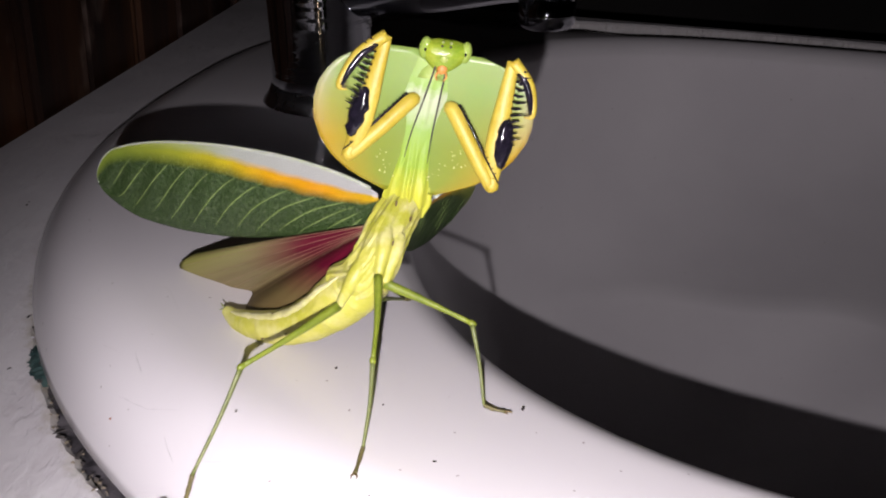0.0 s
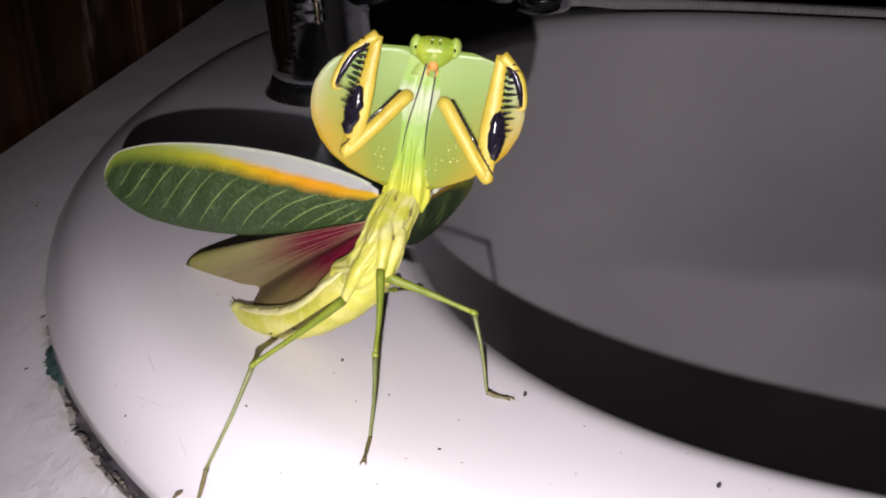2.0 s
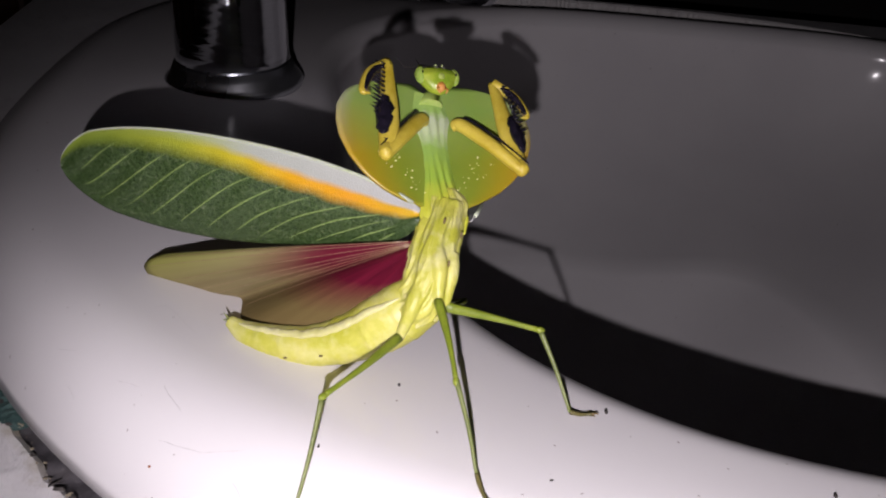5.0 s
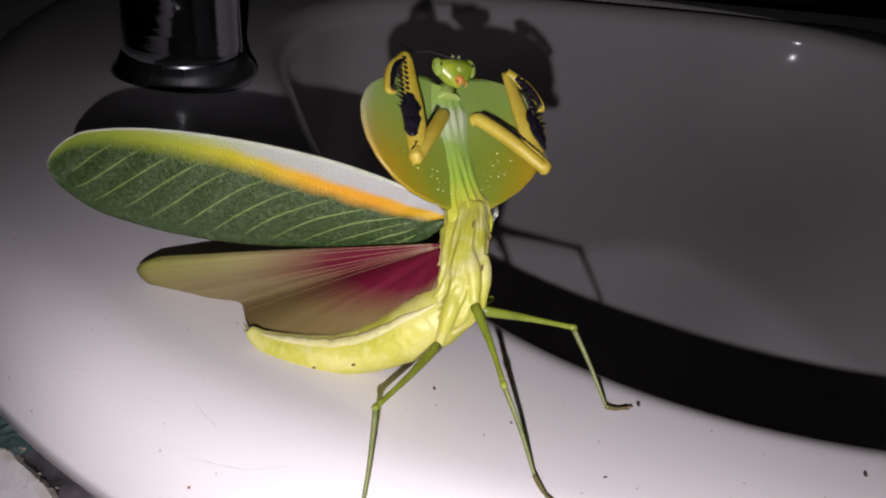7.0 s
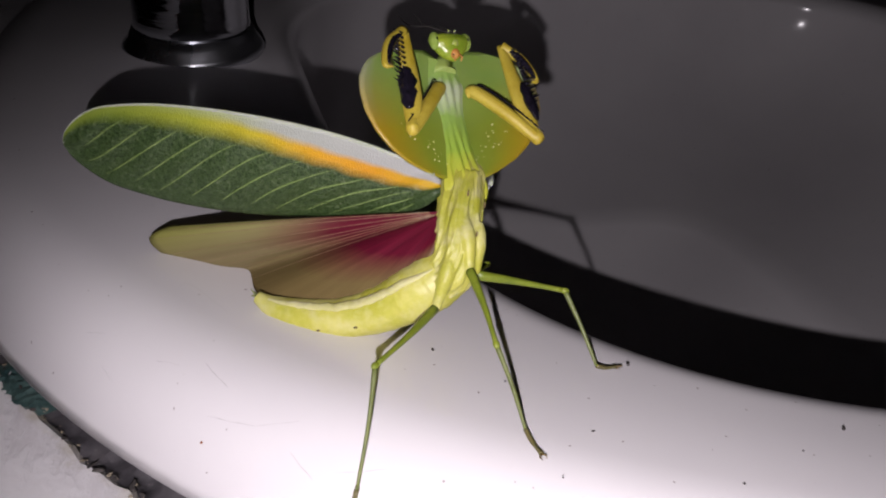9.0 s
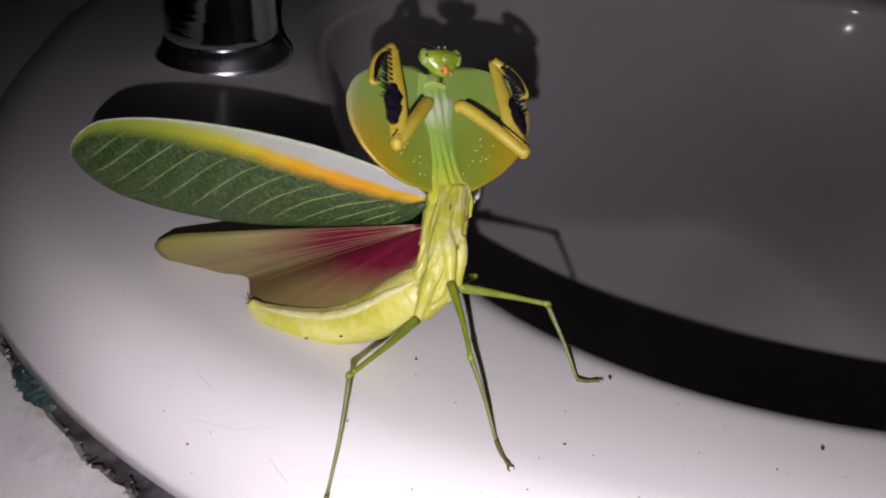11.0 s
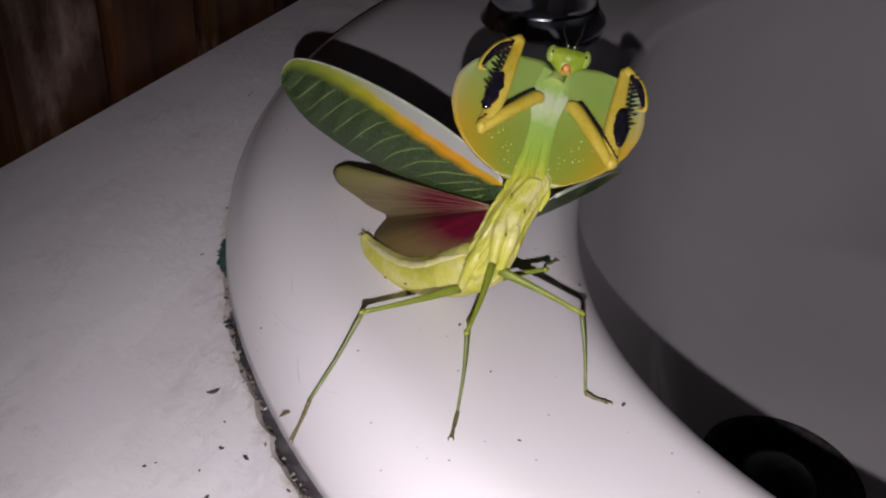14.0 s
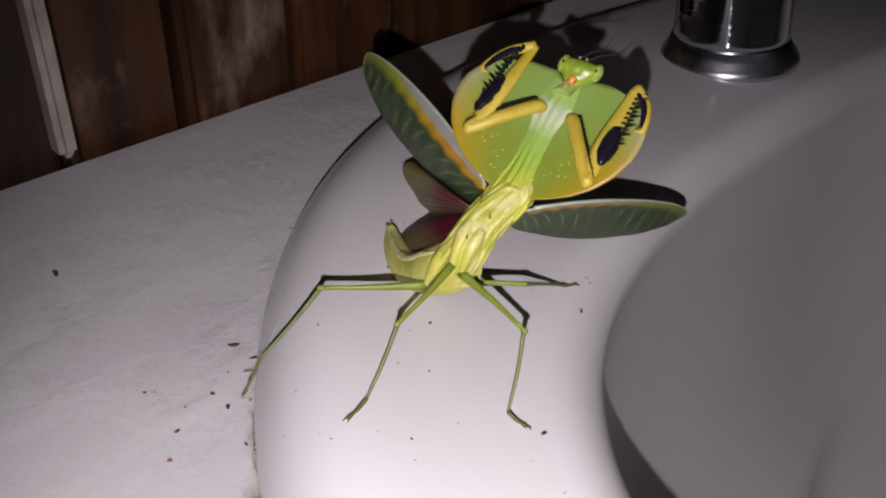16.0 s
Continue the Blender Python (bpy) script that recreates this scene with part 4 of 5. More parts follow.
def make_forewing(mantis, root, tip, across, width, label, bend=0.0, blunt=0.13):
    """Blade with a gently arched front edge; veins leave the coloured band and bend to the rear edge."""
    axis = tip - root
    c = (across - axis.normalized() * across.dot(axis.normalized())).normalized()
    normal = axis.cross(c).normalized()

    def surface(u, v):
        front = curve(u, [0, 0.04, 0.15, 0.3, 0.5, 0.7, 0.85, 1.0], [-0.03, -0.12, -0.27, -0.40, -0.49, -0.51, -0.45, -0.30])
        rear = curve(u, [0, 0.04, 0.12, 0.3, 0.5, 0.7, 0.85, 1.0], [0.12, 0.26, 0.38, 0.47, 0.53, 0.50, 0.40, 0.24])
        cap = math.sqrt(max(0.0, 1 - (max(0.0, u - 1 + blunt) / blunt) ** 2))
        mid = (front + rear) / 2
        front, rear = mid + (front - mid) * cap, mid + (rear - mid) * cap
        w = front + (rear - front) * v
        ripple = 0.00022 * math.sin(60 * u - 14 * v) * math.sin(math.pi * v)
        bulge = 0.0016 * math.sin(math.pi * v) * math.sin(math.pi * min(1, u * 1.1)) + bend * (u - 0.4) ** 2 + ripple
        return root + axis * u + c * width * w + normal * bulge

    wing = part("forewing", sheet(surface, 90, 30, 0.00022, normal, None, lambda u: 1 - (1 - u) ** 1.7), FOREWING, mantis, label)
    for n in range(13):
        u0 = -0.20 + 0.081 * n
        pts = []
        for k in range(25):
            f = k / 24
            u = u0 + 0.34 * f ** 0.9 * (1.0 - 0.45 * max(0.0, u0 - 0.45)) + 0.004 * math.sin(5 * f + n)
            start = float(np.interp(max(u0, 0.0), *zip(*STREAK_BAND))) + 0.02
            v = start + (0.985 - start) * f ** 1.3
            if 0.04 < u < 0.975:
                pts.append(surface(u, v))
        if len(pts) < 6:
            continue
        bm = tube(pts, [0.00008, 0.00021, 0.00024, 0.00021, 0.00012], 10, 1.0, None, 0.25)
        for i, vert in enumerate(bm.verts):  # veins lie nearly flush with the membrane
            vert.co -= normal * (vert.co - pts[i // 10]).dot(normal) * 0.30
        part("vein", bm, VEIN, wing)
    line = [surface(1 - (1 - u) ** 1.7, 0.0) for u in np.linspace(0.01, 1.0, 60)]
    part("front_edge", tube(line, [0.00040, 0.00036, 0.0003, 0.00024, 0.00018, 0.00012], 8), EDGE_WHITE, wing, "thickened pale front edge")
    return wing


def make_hindwing(mantis):
    root = at(-0.0041, 0.1308, 0.0504)
    border = [at(-0.0540, 0.1621, 0.0309), at(-0.0578, 0.1624, 0.0276), at(-0.0521, 0.1599, 0.0235), at(-0.0448, 0.1560, 0.0242), at(-0.0388, 0.1528, 0.0256), at(-0.0396, 0.1502, 0.0238), at(-0.0368, 0.1425, 0.0258), at(-0.0270, 0.1335, 0.0285), at(-0.0164, 0.1271, 0.0332), at(-0.0082, 0.1251, 0.0411)]
    rim = smooth_line(border, 7)
    normal = (border[0] - root).cross(border[6] - root).normalized()
    normal = normal if normal.y < 0 else -normal

    def surface(u, v):
        i = v * (len(rim) - 1)
        a = int(min(i, len(rim) - 2))
        b = rim[a].lerp(rim[a + 1], i - a)
        pleat = 0.00015 * math.sin(v * 46) * u
        fold = 0.0008 * u * float(np.interp(v, [0.36, 0.44, 0.52, 1.0], [0.0, -1.0, 0.25, 0.0]))  # the crease between the two lobes
        return root + (b - root) * max(u, 0.01) + normal * (pleat + fold + 0.0012 * math.sin(math.pi * u))

    wing = part("hindwing", sheet(surface, 30, 56, 0.00015, normal), HINDWING, mantis, "smoky translucent hindwing, crimson towards its root")
    vein = plain("crimson_brown_vein", (0.16, 0.08, 0.05), (0.26, 0.18, 0.10), 900.0, 0.4).m
    for n in range(8):
        v = 0.04 + 0.5 * n / 7
        pts = [surface(u, v) + normal * 0.00006 for u in np.linspace(0.06, 0.97, 14)]
        part("vein", tube(pts, [0.00009, 0.00007, 0.00004], 5), vein, wing)
    return wing


LEGS = {
    "near middle": ((-0.0021, 0.1213, 0.0436), (-0.0011, 0.1061, 0.0385), (0.0020, 0.0955, 0.0292), (0.0030, 0.0903, 0.0287), (0.0009, 0.1049, 0.0391)),
    "far middle": ((-0.0007, 0.1223, 0.0420), (0.0166, 0.1206, 0.0391), (0.0215, 0.1116, 0.0284), (0.0255, 0.1115, 0.0280), (0.0198, 0.1204, 0.0403)),
    "near hind": ((-0.0077, 0.1205, 0.0364), (-0.0214, 0.1049, 0.0364), (-0.0255, 0.0918, 0.0232), (-0.0276, 0.0888, 0.0150), (-0.0185, 0.1042, 0.0380)),
    "far hind": ((-0.0033, 0.1245, 0.0370), (0.0059, 0.1340, 0.0370), (0.0029, 0.1517, 0.0262), (0.0040, 0.1561, 0.0248), (0.0081, 0.1335, 0.0375)),
}


def make_leg(mantis, name):
    """Femur and tibia as parts of their own, each built along its own z axis from its joint."""
    hip, knee, ankle, toe, _ = (Vector(p) - BASE if n < 4 else Vector(p) for n, p in enumerate(LEGS[name]))
    made = []
    for kind, a, b, radii in (("femur", hip, knee, [0.0010, 0.00085, 0.00064, 0.00049, 0.00050]), ("tibia", knee, ankle, [0.00055, 0.00045, 0.0004, 0.00036, 0.00032])):
        length = (b - a).length
        line = smooth_line([Vector((0, 0, 0)), Vector((0.0003, 0, length * 0.5)), Vector((0, 0, length))], 6)
        ob = part(kind, tube(line, radii, 12, 0.85), LEG if kind == "femur" else SHIN, mantis, "slender green %s of the %s leg" % (kind, "middle" if "middle" in name else "hind"))
        if kind == "femur":
            part("knee", ball((0, 0, length), (0.00062, 0.00062, 0.0009), None, None, 12), LEG, ob)
        else:
            turn = (b - a).to_track_quat("Z", "Y").to_matrix().inverted()
            foot = turn @ (toe - ankle)
            bm = tube(smooth_line([Vector((0, 0, length)), Vector((0, 0, length)) + foot * 0.5 + turn @ Vector((0, 0, -0.0003)), Vector((0, 0, length)) + foot], 5), [0.0004, 0.00042, 0.0003, 0.0004], 8, 1.0, None, 0.3)
            part("tarsus", bm, TARSUS, ob, "brownish jointed tarsus with small claws")
            for s in (-1, 1):
                e = Vector((0, 0, length)) + foot
                bm = tube([e, e + foot.normalized() * 0.0005 + Vector((0.0005 * s, 0.0002 * s, 0)), e + foot.normalized() * 0.0009 + Vector((0.0004 * s, 0, 0.0002))], [0.0002, 0.00015, 0.00005], 6)
                part("claw", bm, BROWN, ob)
        made.append(ob)
    return made


def make_mantis():
    mantis = new("praying_mantis")
    mantis.location = BASE
    tagged(mantis, "yellow-green leaf mantis in threat display with raised arms and spread wings", "mantis")
    p = {"root": mantis, "torso": make_torso(mantis), "abdomen": make_abdomen(mantis)}
    p["shield"] = make_shield_part(mantis)
    for side in (-1, 1):
        make_arm(p["shield"], side)
    p["head"] = make_head(mantis)
    p["antennae"] = [make_antenna(mantis, s) for s in (-1, 1)]
    p["wing_l"] = make_forewing(mantis, J["wing_root"], J["wing_tip"], Vector((0.153, 0.121, -0.981)), 0.0215, "broad green forewing with pale veins, white front edge and orange streak")
    p["wing_r"] = make_forewing(mantis, at(0.0038, 0.1349, 0.0526), at(0.0034, 0.1948, 0.0231), Vector((-0.71, -0.25, -0.65)), 0.0215, "green forewing spread away behind the body", 0.0, 0.07)
    p["hindwing"] = make_hindwing(mantis)
    p["legs"] = {name: make_leg(mantis, name) for name in LEGS}
    return p


# ---- small litter ----
def make_litter():
    rng = random.Random(21)

    def crumb(x, y, z, r, material, label, long=1.0):
        bm = ball((0, 0, 0), (r * long, r, r * 0.6), None, None, 10)
        for v in bm.verts:
            v.co *= 1 + 0.8 * noise.noise(v.co * 1500 + Vector((x, y, 0)) * 700)
            v.co.y += 0.6 * r * math.sin(v.co.x / r * 0.9 + x * 900)
        ob = part("crumb", bm, material)
        ob.matrix_basis = pose(x, y, z + r * 0.25, 0, 0, rng.uniform(0, 180))
        return tagged(ob, label, "crumb", "crumbs round the basin")

    for x, y, r in ((0.0287, 0.1128, 0.00042), (0.0139, 0.0950, 0.0003), (0.0595, 0.0905, 0.00045), (0.0115, 0.1475, 0.0003), (-0.0070, 0.1210, 0.0003), (0.0035, 0.1100, 0.00022), (-0.0215, 0.1035, 0.00025), (0.0330, 0.0800, 0.00025), (0.0045, 0.0850, 0.0002), (0.0480, 0.0860, 0.0002)):
        crumb(x, y, deck_z(x, y), r, GRIME, "tiny dark speck of dirt on the white porcelain")
    crumb(-0.0480, 0.1112, 0.0172, 0.00035, RUST, "tiny reddish speck on the white porcelain")
    crumb(-0.0316, 0.0929, 0.0158, 0.0004, BROWN, "dark fleck clinging to the white porcelain rim", 2.4)
    for x, y, r, long in ((-0.0600, 0.1203, 0.0006, 3.0), (-0.0662, 0.1253, 0.0005, 2.8), (-0.0585, 0.1180, 0.0004, 1.6), (-0.0572, 0.1052, 0.0006, 2.6), (-0.0575, 0.0815, 0.0003, 1.8), (-0.0560, 0.0830, 0.0002, 1.3), (-0.1145, 0.0885, 0.0006, 3.0), (-0.0466, 0.0921, 0.0003, 1.2), (-0.0500, 0.0985, 0.00025, 1.0), (-0.0840, 0.1530, 0.0004, 1.6), (-0.0470, 0.0850, 0.0003, 1.0), (-0.0420, 0.0800, 0.0004, 2.0)):
        crumb(x, y, 0.0, r, GRIME, "dark crumb of dirt on the painted counter", long)
    crumb(-0.0362, 0.0745, -0.0002, 0.0006, RUST, "rust-brown spot on the painted counter")
    for k in range(5):
        a = radians(rng.uniform(200, 246))
        x, y = outer_curve(a, rng.uniform(0.004, 0.014))
        crumb(x, y, 0.0, rng.uniform(0.0002, 0.00045), GRIME, "dark crumb of dirt on the painted counter", rng.uniform(1, 2.5))


def gap_width(a):
    """Where the counter's edge of the broken joint lies, out from the rim's edge, by angle in degrees."""
    n = noise.noise
    w = 0.0009 + 0.0020 * math.exp(-((a - 222) / 4) ** 2) + 0.0022 * math.exp(-((a - 229) / 3.5) ** 2) + 0.0022 * math.exp(-((a - 237) / 4) ** 2)
    return w * (0.85 + 0.55 * n(Vector((a * 0.9, 0, 0)))) + 0.0008 * n(Vector((a * 2.6, 4, 0))) + 0.0006 * n(Vector((a * 9.0, 7, 0))) - 0.0036


def make_sealant():
    """A ragged band of old sealant in the gap round the basin."""
    bm = bmesh.new()
    rings = []
    n = 900
    for k in range(n + 1):
        a = 150 + 115 * k / n
        w = gap_width(a)
        ring = []
        for j in range(7):
            f = j / 6
            z = float(np.interp(f, [0, 0.17, 0.34, 0.5, 0.84, 1], [0.0010, 0.0000, -0.0010, -0.0016, -0.0016, -0.0008]))
            z += (0.0010 * noise.noise(Vector((a * 1.1, f * 2.0, 2))) + 0.0003 * noise.noise(Vector((a * 7.0, f * 5.0, 5)))) * min(1.0, 4 * f)
            ring.append(bm.verts.new((*outer_curve(radians(a), -0.0082 + (w + 0.0087) * f), z)))
        rings.append(ring)
    grid_faces(bm, rings, False)
    bmesh.ops.recalc_face_normals(bm, faces=bm.faces)
    return tagged(part("sealant", bm, SEALANT), "cracked dark teal and black sealant along the rim of the basin", "sealant", kind="structure")


def make_flakes():
    """Chips of paint and dirt curled up along the gap."""
    rng = random.Random(8)
    for name, material, count, label in (("paint_flakes", PAINT_CHIP, 9, "white chips of paint along the broken joint"), ("dirt_flakes", GRIME, 34, "black flakes of dirt along the broken joint")):
        bm = bmesh.new()
        for k in range(count):
            a = rng.gauss(229, 8) if k % 4 else rng.uniform(198, 247)
            x, y = outer_curve(radians(a), gap_width(a) + rng.uniform(-0.001, 0.001) + abs(rng.gauss(0, 0.0014)))
            r = (0.0002 if material is GRIME else 0.00016) + (0.00065 if material is GRIME else 0.0004) * rng.random() ** 3
            sides = rng.randint(5, 8)
            tilt = pose(x, y, rng.uniform(0.0001, 0.0006), rng.uniform(-35, 35), rng.uniform(-35, 35), rng.uniform(0, 360))
            rings = []
            shape = [r * rng.uniform(0.5, 1.3) for _ in range(sides)]
            for z in (0.0, 0.00016):
                rings.append([bm.verts.new(tilt @ Vector((q * math.cos(2 * math.pi * i / sides) * 2.1, q * math.sin(2 * math.pi * i / sides), z))) for i, q in enumerate(shape)])
            grid_faces(bm, rings, True, True)
        bmesh.ops.recalc_face_normals(bm, faces=bm.faces)
        tagged(part(name, bm, material, smooth=False), label, "flakes", kind="stuff")


def make_teal_patch():
    """A low ragged lump of old teal paint that bridges the joint."""
    bm = bmesh.new()
    rings = []
    n, k = 60, 14
    for i in range(n + 1):
        f = i / n
        a = 220.6 + 3.6 * f
        reach = (0.0042 * math.sin(math.pi * f) ** 0.5 + 0.0002) * (1 + 0.4 * noise.noise(Vector((f * 5, 3, 0))) + 0.15 * noise.noise(Vector((f * 21, 9, 0))))
        row = []
        for j in range(k + 1):
            g = -0.0050 + (reach + 0.0036) * j / k
            edge = min(1.0, 3.0 * (1 - j / k)) * min(1.0, 6 * f, 6 * (1 - f))
            z = -0.0004 + edge * (0.0010 + 0.0008 * noise.noise(Vector((f * 14, g * 1500, 1))) + 0.0004 * noise.noise(Vector((f * 40, g * 4000, 4))))
            row.append(bm.verts.new((*outer_curve(radians(a), g), z)))
        rings.append(row)
    grid_faces(bm, rings, False)
    bmesh.ops.recalc_face_normals(bm, faces=bm.faces)
    tagged(part("teal_patch", bm, TEAL), "ragged lump of old dark teal paint in the joint", "paint patch")


def make_plaster_edge():
    """Crumbs of beige plaster broken loose along the counter's edge of the joint."""
    rng = random.Random(31)
    bm = bmesh.new()
    for k in range(150):
        a = rng.uniform(217, 247) if k % 3 else rng.choice((224, 231, 238, 243)) + rng.gauss(0, 1.2)
        out = gap_width(a) + abs(rng.gauss(0, 0.0009)) - 0.0001
        x, y = outer_curve(radians(a), out)
        r = 0.00010 + 0.00026 * rng.random() ** 2
        made = bmesh.ops.create_icosphere(bm, subdivisions=2, radius=1.0, matrix=pose(x, y, r * 0.1, 0, 0, rng.uniform(0, 360)) @ Matrix.Diagonal((r * rng.uniform(1.0, 2.2), r, r * 0.5, 1)))
        for v in made["verts"]:
            v.co += Vector((noise.noise(v.co * 2400), noise.noise(v.co * 2400 + Vector((9, 0, 0))), 0.5 * noise.noise(v.co * 2400 + Vector((0, 9, 0))))) * r * 0.9
    beige = plain("crumbling_plaster", (0.07, 0.052, 0.032), (0.36, 0.31, 0.23), 500.0, 0.85, 0.6).m
    tagged(part("plaster_crumbs", bm, beige, smooth=False), "crumbling beige plaster along the broken joint", "plaster", kind="stuff")


def shoulder_at(a, q, lift=0.0):
    """A place on the rounded shoulder of the basin: a in degrees round it, q from its foot (0) to its top (1)."""
    q = q * math.pi / 2
    x, y = outer_curve(radians(a), -0.0006 - 0.0214 * (1 - math.cos(q) ** 0.95) + lift * math.cos(q))
    return Vector((x, y, deck_z(x, y) - 0.0210 * (1 - math.sin(q) ** 0.95) + lift * math.sin(q)))


def make_scuffs():
    """Thin grey scuffs and smears of paint on the rim's shoulder."""
    rng = random.Random(17)
    grey = plain("grey_scuff", (0.42, 0.41, 0.41), (0.58, 0.56, 0.57), 700.0, 0.6).m
    bm = bmesh.new()
    for a, q, long, slope in ((229.5, 0.62, 1.6, 0.02), (231.5, 0.68, 2.2, -0.03), (233.0, 0.50, 3.0, 0.03), (234.5, 0.58, 2.4, 0.06), (236.0, 0.44, 1.8, -0.04), (226.0, 0.55, 1.4, 0.03), (238.0, 0.52, 2.6, 0.05), (227.5, 0.40, 1.2, -0.02)):
        pts = [shoulder_at(a + long * 0.6 * (f - 0.5), q + slope * (f - 0.5) * 2 + 0.006 * noise.noise(Vector((a, f * 3, 0))), 0.00001) for f in np.linspace(0, 1, 14)]
        w = rng.uniform(0.00005, 0.00010)
        tube(pts, [w * 0.2, w, w * 0.6, w * 1.1, w * 0.3], 6, 0.5, bm, 0.5)
    tagged(part("scuffs", bm, grey), "thin grey scuffs on the white porcelain rim", "scuffs", kind="stuff")


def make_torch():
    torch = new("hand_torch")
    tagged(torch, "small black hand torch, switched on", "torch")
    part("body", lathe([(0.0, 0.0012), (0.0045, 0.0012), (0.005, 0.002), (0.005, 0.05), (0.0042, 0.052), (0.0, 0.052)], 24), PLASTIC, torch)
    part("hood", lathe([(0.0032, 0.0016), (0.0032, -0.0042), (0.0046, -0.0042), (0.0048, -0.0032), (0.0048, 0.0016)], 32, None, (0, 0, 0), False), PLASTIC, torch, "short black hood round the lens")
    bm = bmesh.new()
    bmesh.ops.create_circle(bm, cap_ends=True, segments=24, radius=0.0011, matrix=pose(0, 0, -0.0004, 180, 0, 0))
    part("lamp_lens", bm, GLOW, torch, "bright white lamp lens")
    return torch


make_basin()
make_counter()
make_room()
make_sealant()
make_flakes()
make_teal_patch()
make_plaster_edge()
make_scuffs()
make_tap()
MANTIS = make_mantis()
make_litter()
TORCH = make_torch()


# ---- what moves ----
PIVOT = Vector((-0.0004, 0.1327, 0.0536)) - BASE
# seconds, turn in degrees about x, y, z, shift in millimetres
BODY_SWAY = [
    (0.0, (-0.9, -6.8, 1.3), (4.20, -2.30, 5.00)), (1.5, (-1.8, -6.0, 1.3), (4.40, -1.62, 4.50)), (2.5, (-1.9, -6.0, 1.3), (4.39, -1.60, 4.50)),
    (2.8, (-1.9, -4.0, 0.0), (3.12, -1.00, 3.00)), (3.0, (-2.0, -2.0, -1.0), (2.30, -0.50, 1.80)), (3.5, (-2.0, 0.3, -1.6), (1.47, -0.23, 1.00)),
    (4.5, (-2.3, -0.5, -1.0), (1.33, -0.04, 0.53)), (6.8, (0, 0, 0), (0, 0, 0)), (16.0, (0, 0, 0), (0, 0, 0)),
]
TORSO_SWAY = [
    (0.0, (-2.0, 10.0, 1.3), (4.20, -2.40, 4.51)), (1.5, (-2.0, 10.0, 1.3), (4.30, -1.80, 4.11)), (2.5, (-2.0, 10.0, 1.3), (4.28, -1.80, 4.20)),
    (2.8, (-2.0, 9.0, -0.0), (3.19, -1.20, 2.60)), (3.0, (-2.0, 8.0, -1.0), (2.30, -0.50, 1.60)), (3.5, (-2.0, 7.0, -1.0), (1.40, -0.20, 0.90)),
    (4.5, (-1.5, 5.0, -0.5), (1.10, 0.00, 0.50)), (6.8, (0, 0, 0), (0, 0, 0)), (16.0, (0, 0, 0), (0, 0, 0)),
]
ABDOMEN_TURN = [-9.0, -9.0, -9.0, -8.0, -5.0, -2.0, -1.0, 0.0, 0.0]
SHIELD_SWAY = [
    (0.0, (47.8, 8.2, -12.3), (4.12, -2.60, 4.20)), (1.5, (46.0, 6.4, -13.9), (4.19, -1.90, 3.70)), (2.5, (45.1, 6.1, -13.7), (4.22, -1.91, 3.85)), (2.6, (40.0, 6.0, -12.0), (3.99, -1.80, 3.35)),
    (2.8, (17.6, 4.4, -3.8), (3.15, -1.50, 1.50)), (3.0, (1.3, 0.3, -2.5), (2.30, -0.60, 1.26)), (3.5, (-4.3, -0.4, 0.4), (1.30, -0.30, 0.75)),
    (4.5, (-5.9, -0.8, -1.3), (0.80, -0.00, 0.45)), (6.8, (0, 0, 0), (0, 0, 0)), (16.0, (0, 0, 0), (0, 0, 0)),
]
# antennae: the angle by which they hang down from pointing straight back
ANTENNA_DROP = [(0.0, 0.0), (2.5, 0.0), (2.6, 70.0), (2.667, 135.0), (2.733, 195.0), (2.8, 233.0), (16.0, 233.0)]
# how far each knee is carried along with the body, in shares of its early shift
EARLY_KNEE = Vector((0.0031, -0.0008, 0.0012))


def sway(turn, shift):
    v = Vector([radians(a) for a in turn])
    rot = Matrix.Rotation(v.length, 4, v.normalized()) if v.length > 1e-6 else Matrix()
    return Matrix.Translation(PIVOT + Vector(shift) / 1000) @ rot @ Matrix.Translation(-PIVOT)


def bone(a, b):
    return Matrix.Translation(a) @ (b - a).to_track_quat("Z", "Y").to_matrix().to_4x4()


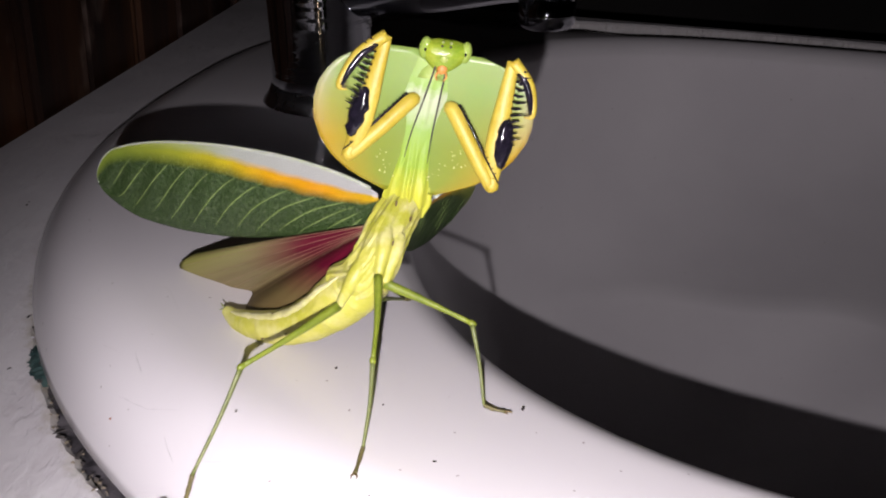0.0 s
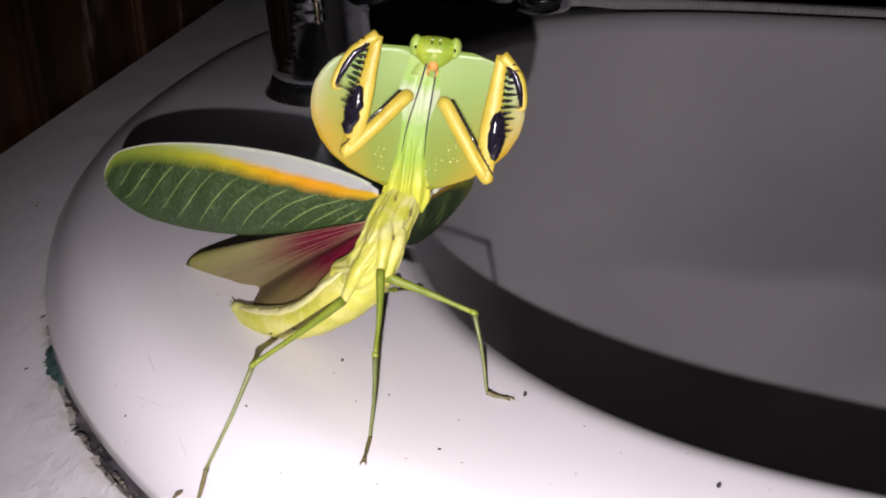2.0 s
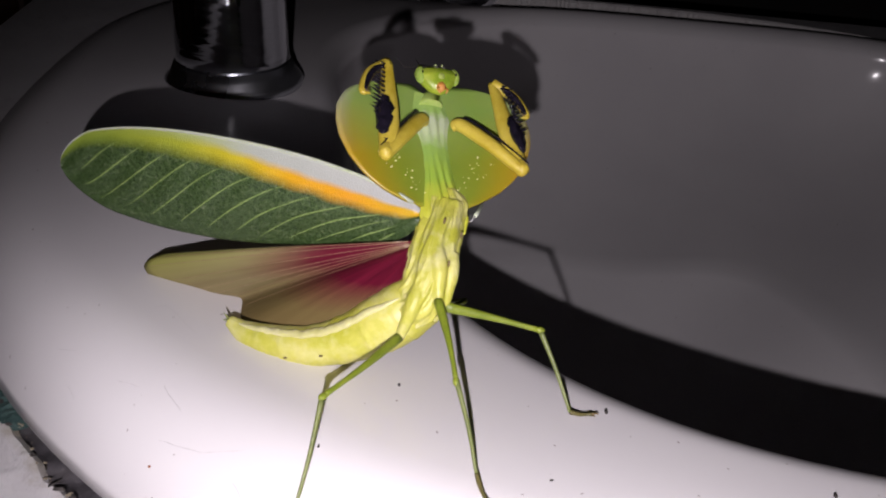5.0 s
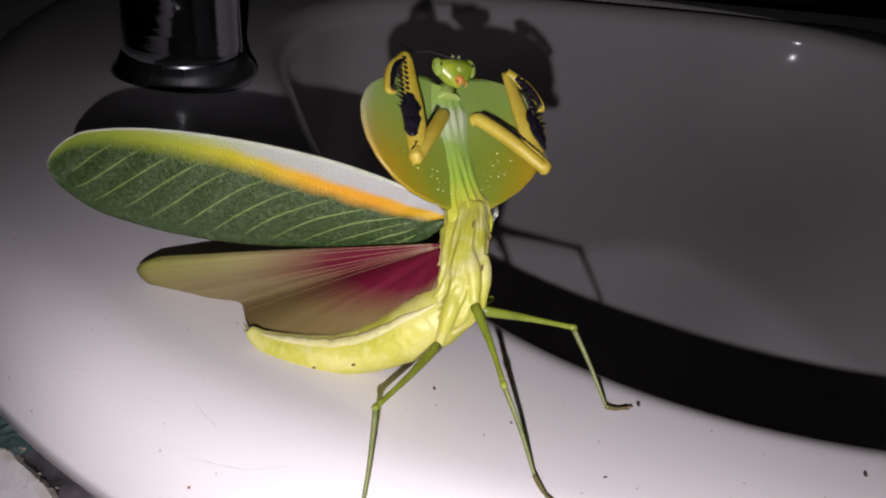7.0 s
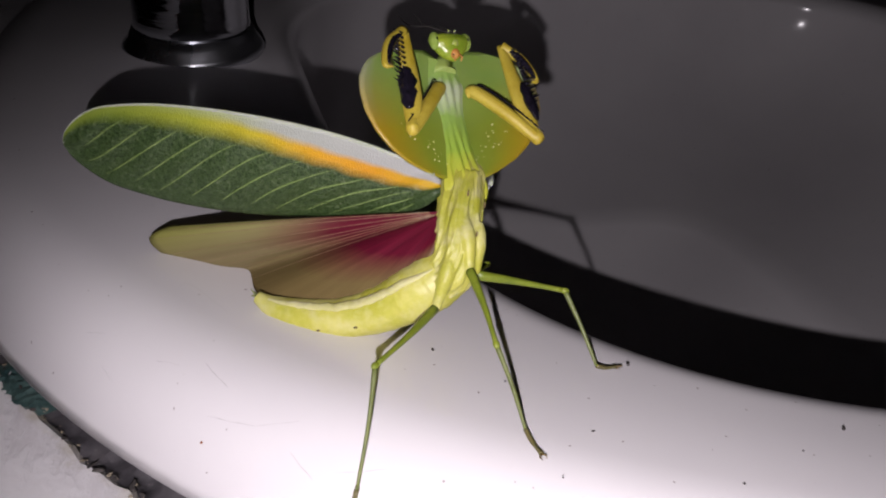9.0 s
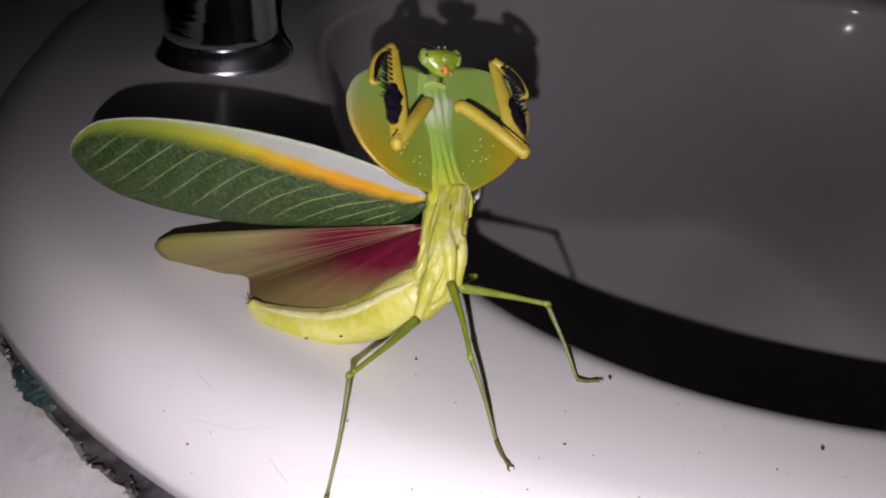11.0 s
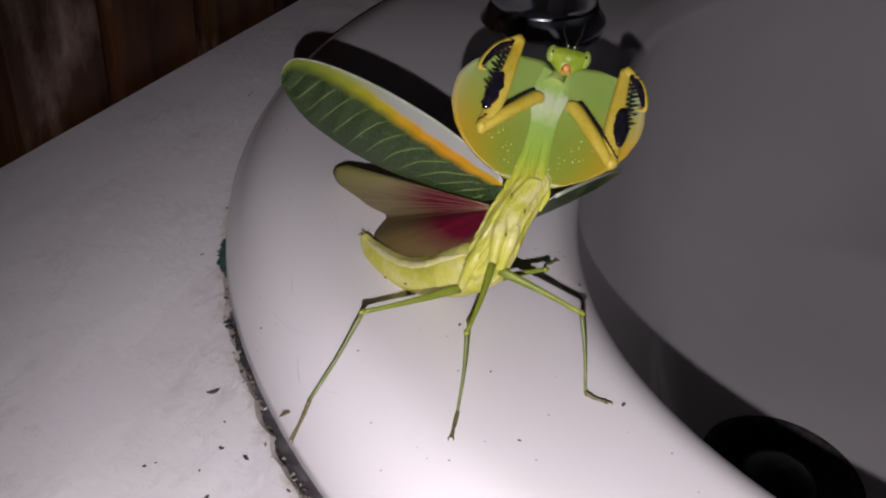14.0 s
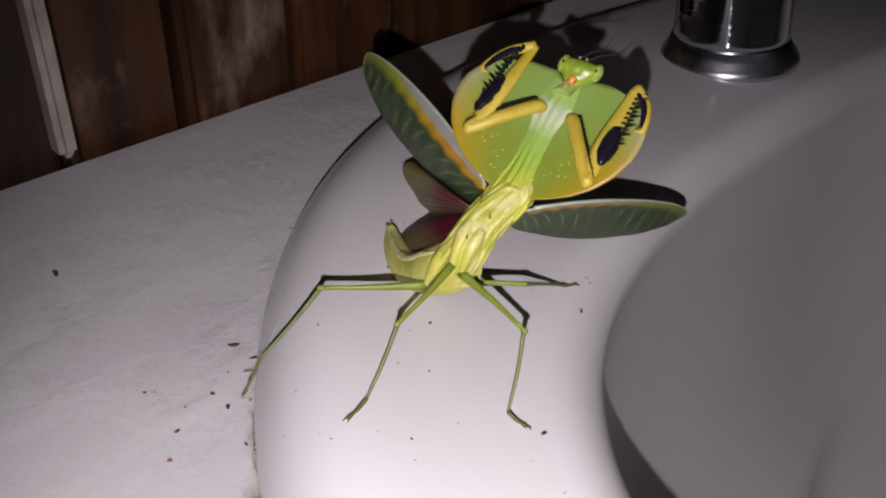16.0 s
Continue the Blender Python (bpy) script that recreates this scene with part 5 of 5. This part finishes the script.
def bend(hip, ankle, upper, lower, hint):
    """The knee of a leg of two bones between hip and ankle, on the side of the hint."""
    d = ankle - hip
    far = d.length
    d.normalize()
    along = (upper ** 2 - lower ** 2 + far ** 2) / (2 * far)
    out = (hint - hip) - d * (hint - hip).dot(d)
    return hip + d * along + out.normalized() * math.sqrt(max(0.0, upper ** 2 - along ** 2))


def motions():
    body = [(t, sway(turn, shift)) for t, turn, shift in BODY_SWAY]
    upper = [(t, sway(turn, shift)) for t, turn, shift in SHIELD_SWAY]
    torso = [(t, sway(turn, shift)) for t, turn, shift in TORSO_SWAY]
    for key in ("wing_l", "wing_r", "hindwing"):
        walk(MANTIS[key], body)
    walk(MANTIS["torso"], torso)
    waist = J["thorax_low"] + Vector((-0.001, 0.003, -0.001))
    walk(MANTIS["abdomen"], [(t, Matrix.Translation(m @ waist) @ pose(0, 0, 0, 0, turn, 0) @ Matrix.Translation(-waist)) for (t, m), turn in zip(torso, ABDOMEN_TURN)])
    for key in ("shield", "head"):
        walk(MANTIS[key], upper)
    times = sorted({t for t, _ in upper} | {t for t, _ in ANTENNA_DROP})
    for ob, root in MANTIS["antennae"]:
        rows = []
        for t in times:
            turn = [float(np.interp(t, [r[0] for r in SHIELD_SWAY], [r[1][i] for r in SHIELD_SWAY])) for i in range(3)]
            shift = [float(np.interp(t, [r[0] for r in SHIELD_SWAY], [r[2][i] for r in SHIELD_SWAY])) for i in range(3)]
            drop = float(np.interp(t, *zip(*ANTENNA_DROP)))
            rows.append((t, sway(turn, shift) @ Matrix.Translation(root) @ pose(0, 0, 0, 0, 0, drop / 20) @ pose(0, 0, 0, 222 - drop, 0, 0)))
        walk(ob, rows)
    for name, (femur, tibia) in MANTIS["legs"].items():
        hip, knee, ankle = (Vector(p) - BASE for p in LEGS[name][:3])
        rows = ([], [])
        for (t, m), (_, _, shift) in zip(torso, TORSO_SWAY):  # the feet stay put, the knees follow the body
            share = min(1.0, shift[0] / 4.3)
            h = m @ hip
            k = bend(h, ankle, (knee - hip).length, (ankle - knee).length, knee + EARLY_KNEE * share)
            rows[0].append((t, bone(h, k)))
            rows[1].append((t, bone(k, ankle)))
        walk(femur, rows[0])
        walk(tibia, rows[1])
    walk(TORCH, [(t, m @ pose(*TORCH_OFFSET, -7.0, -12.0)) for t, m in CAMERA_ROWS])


motions()
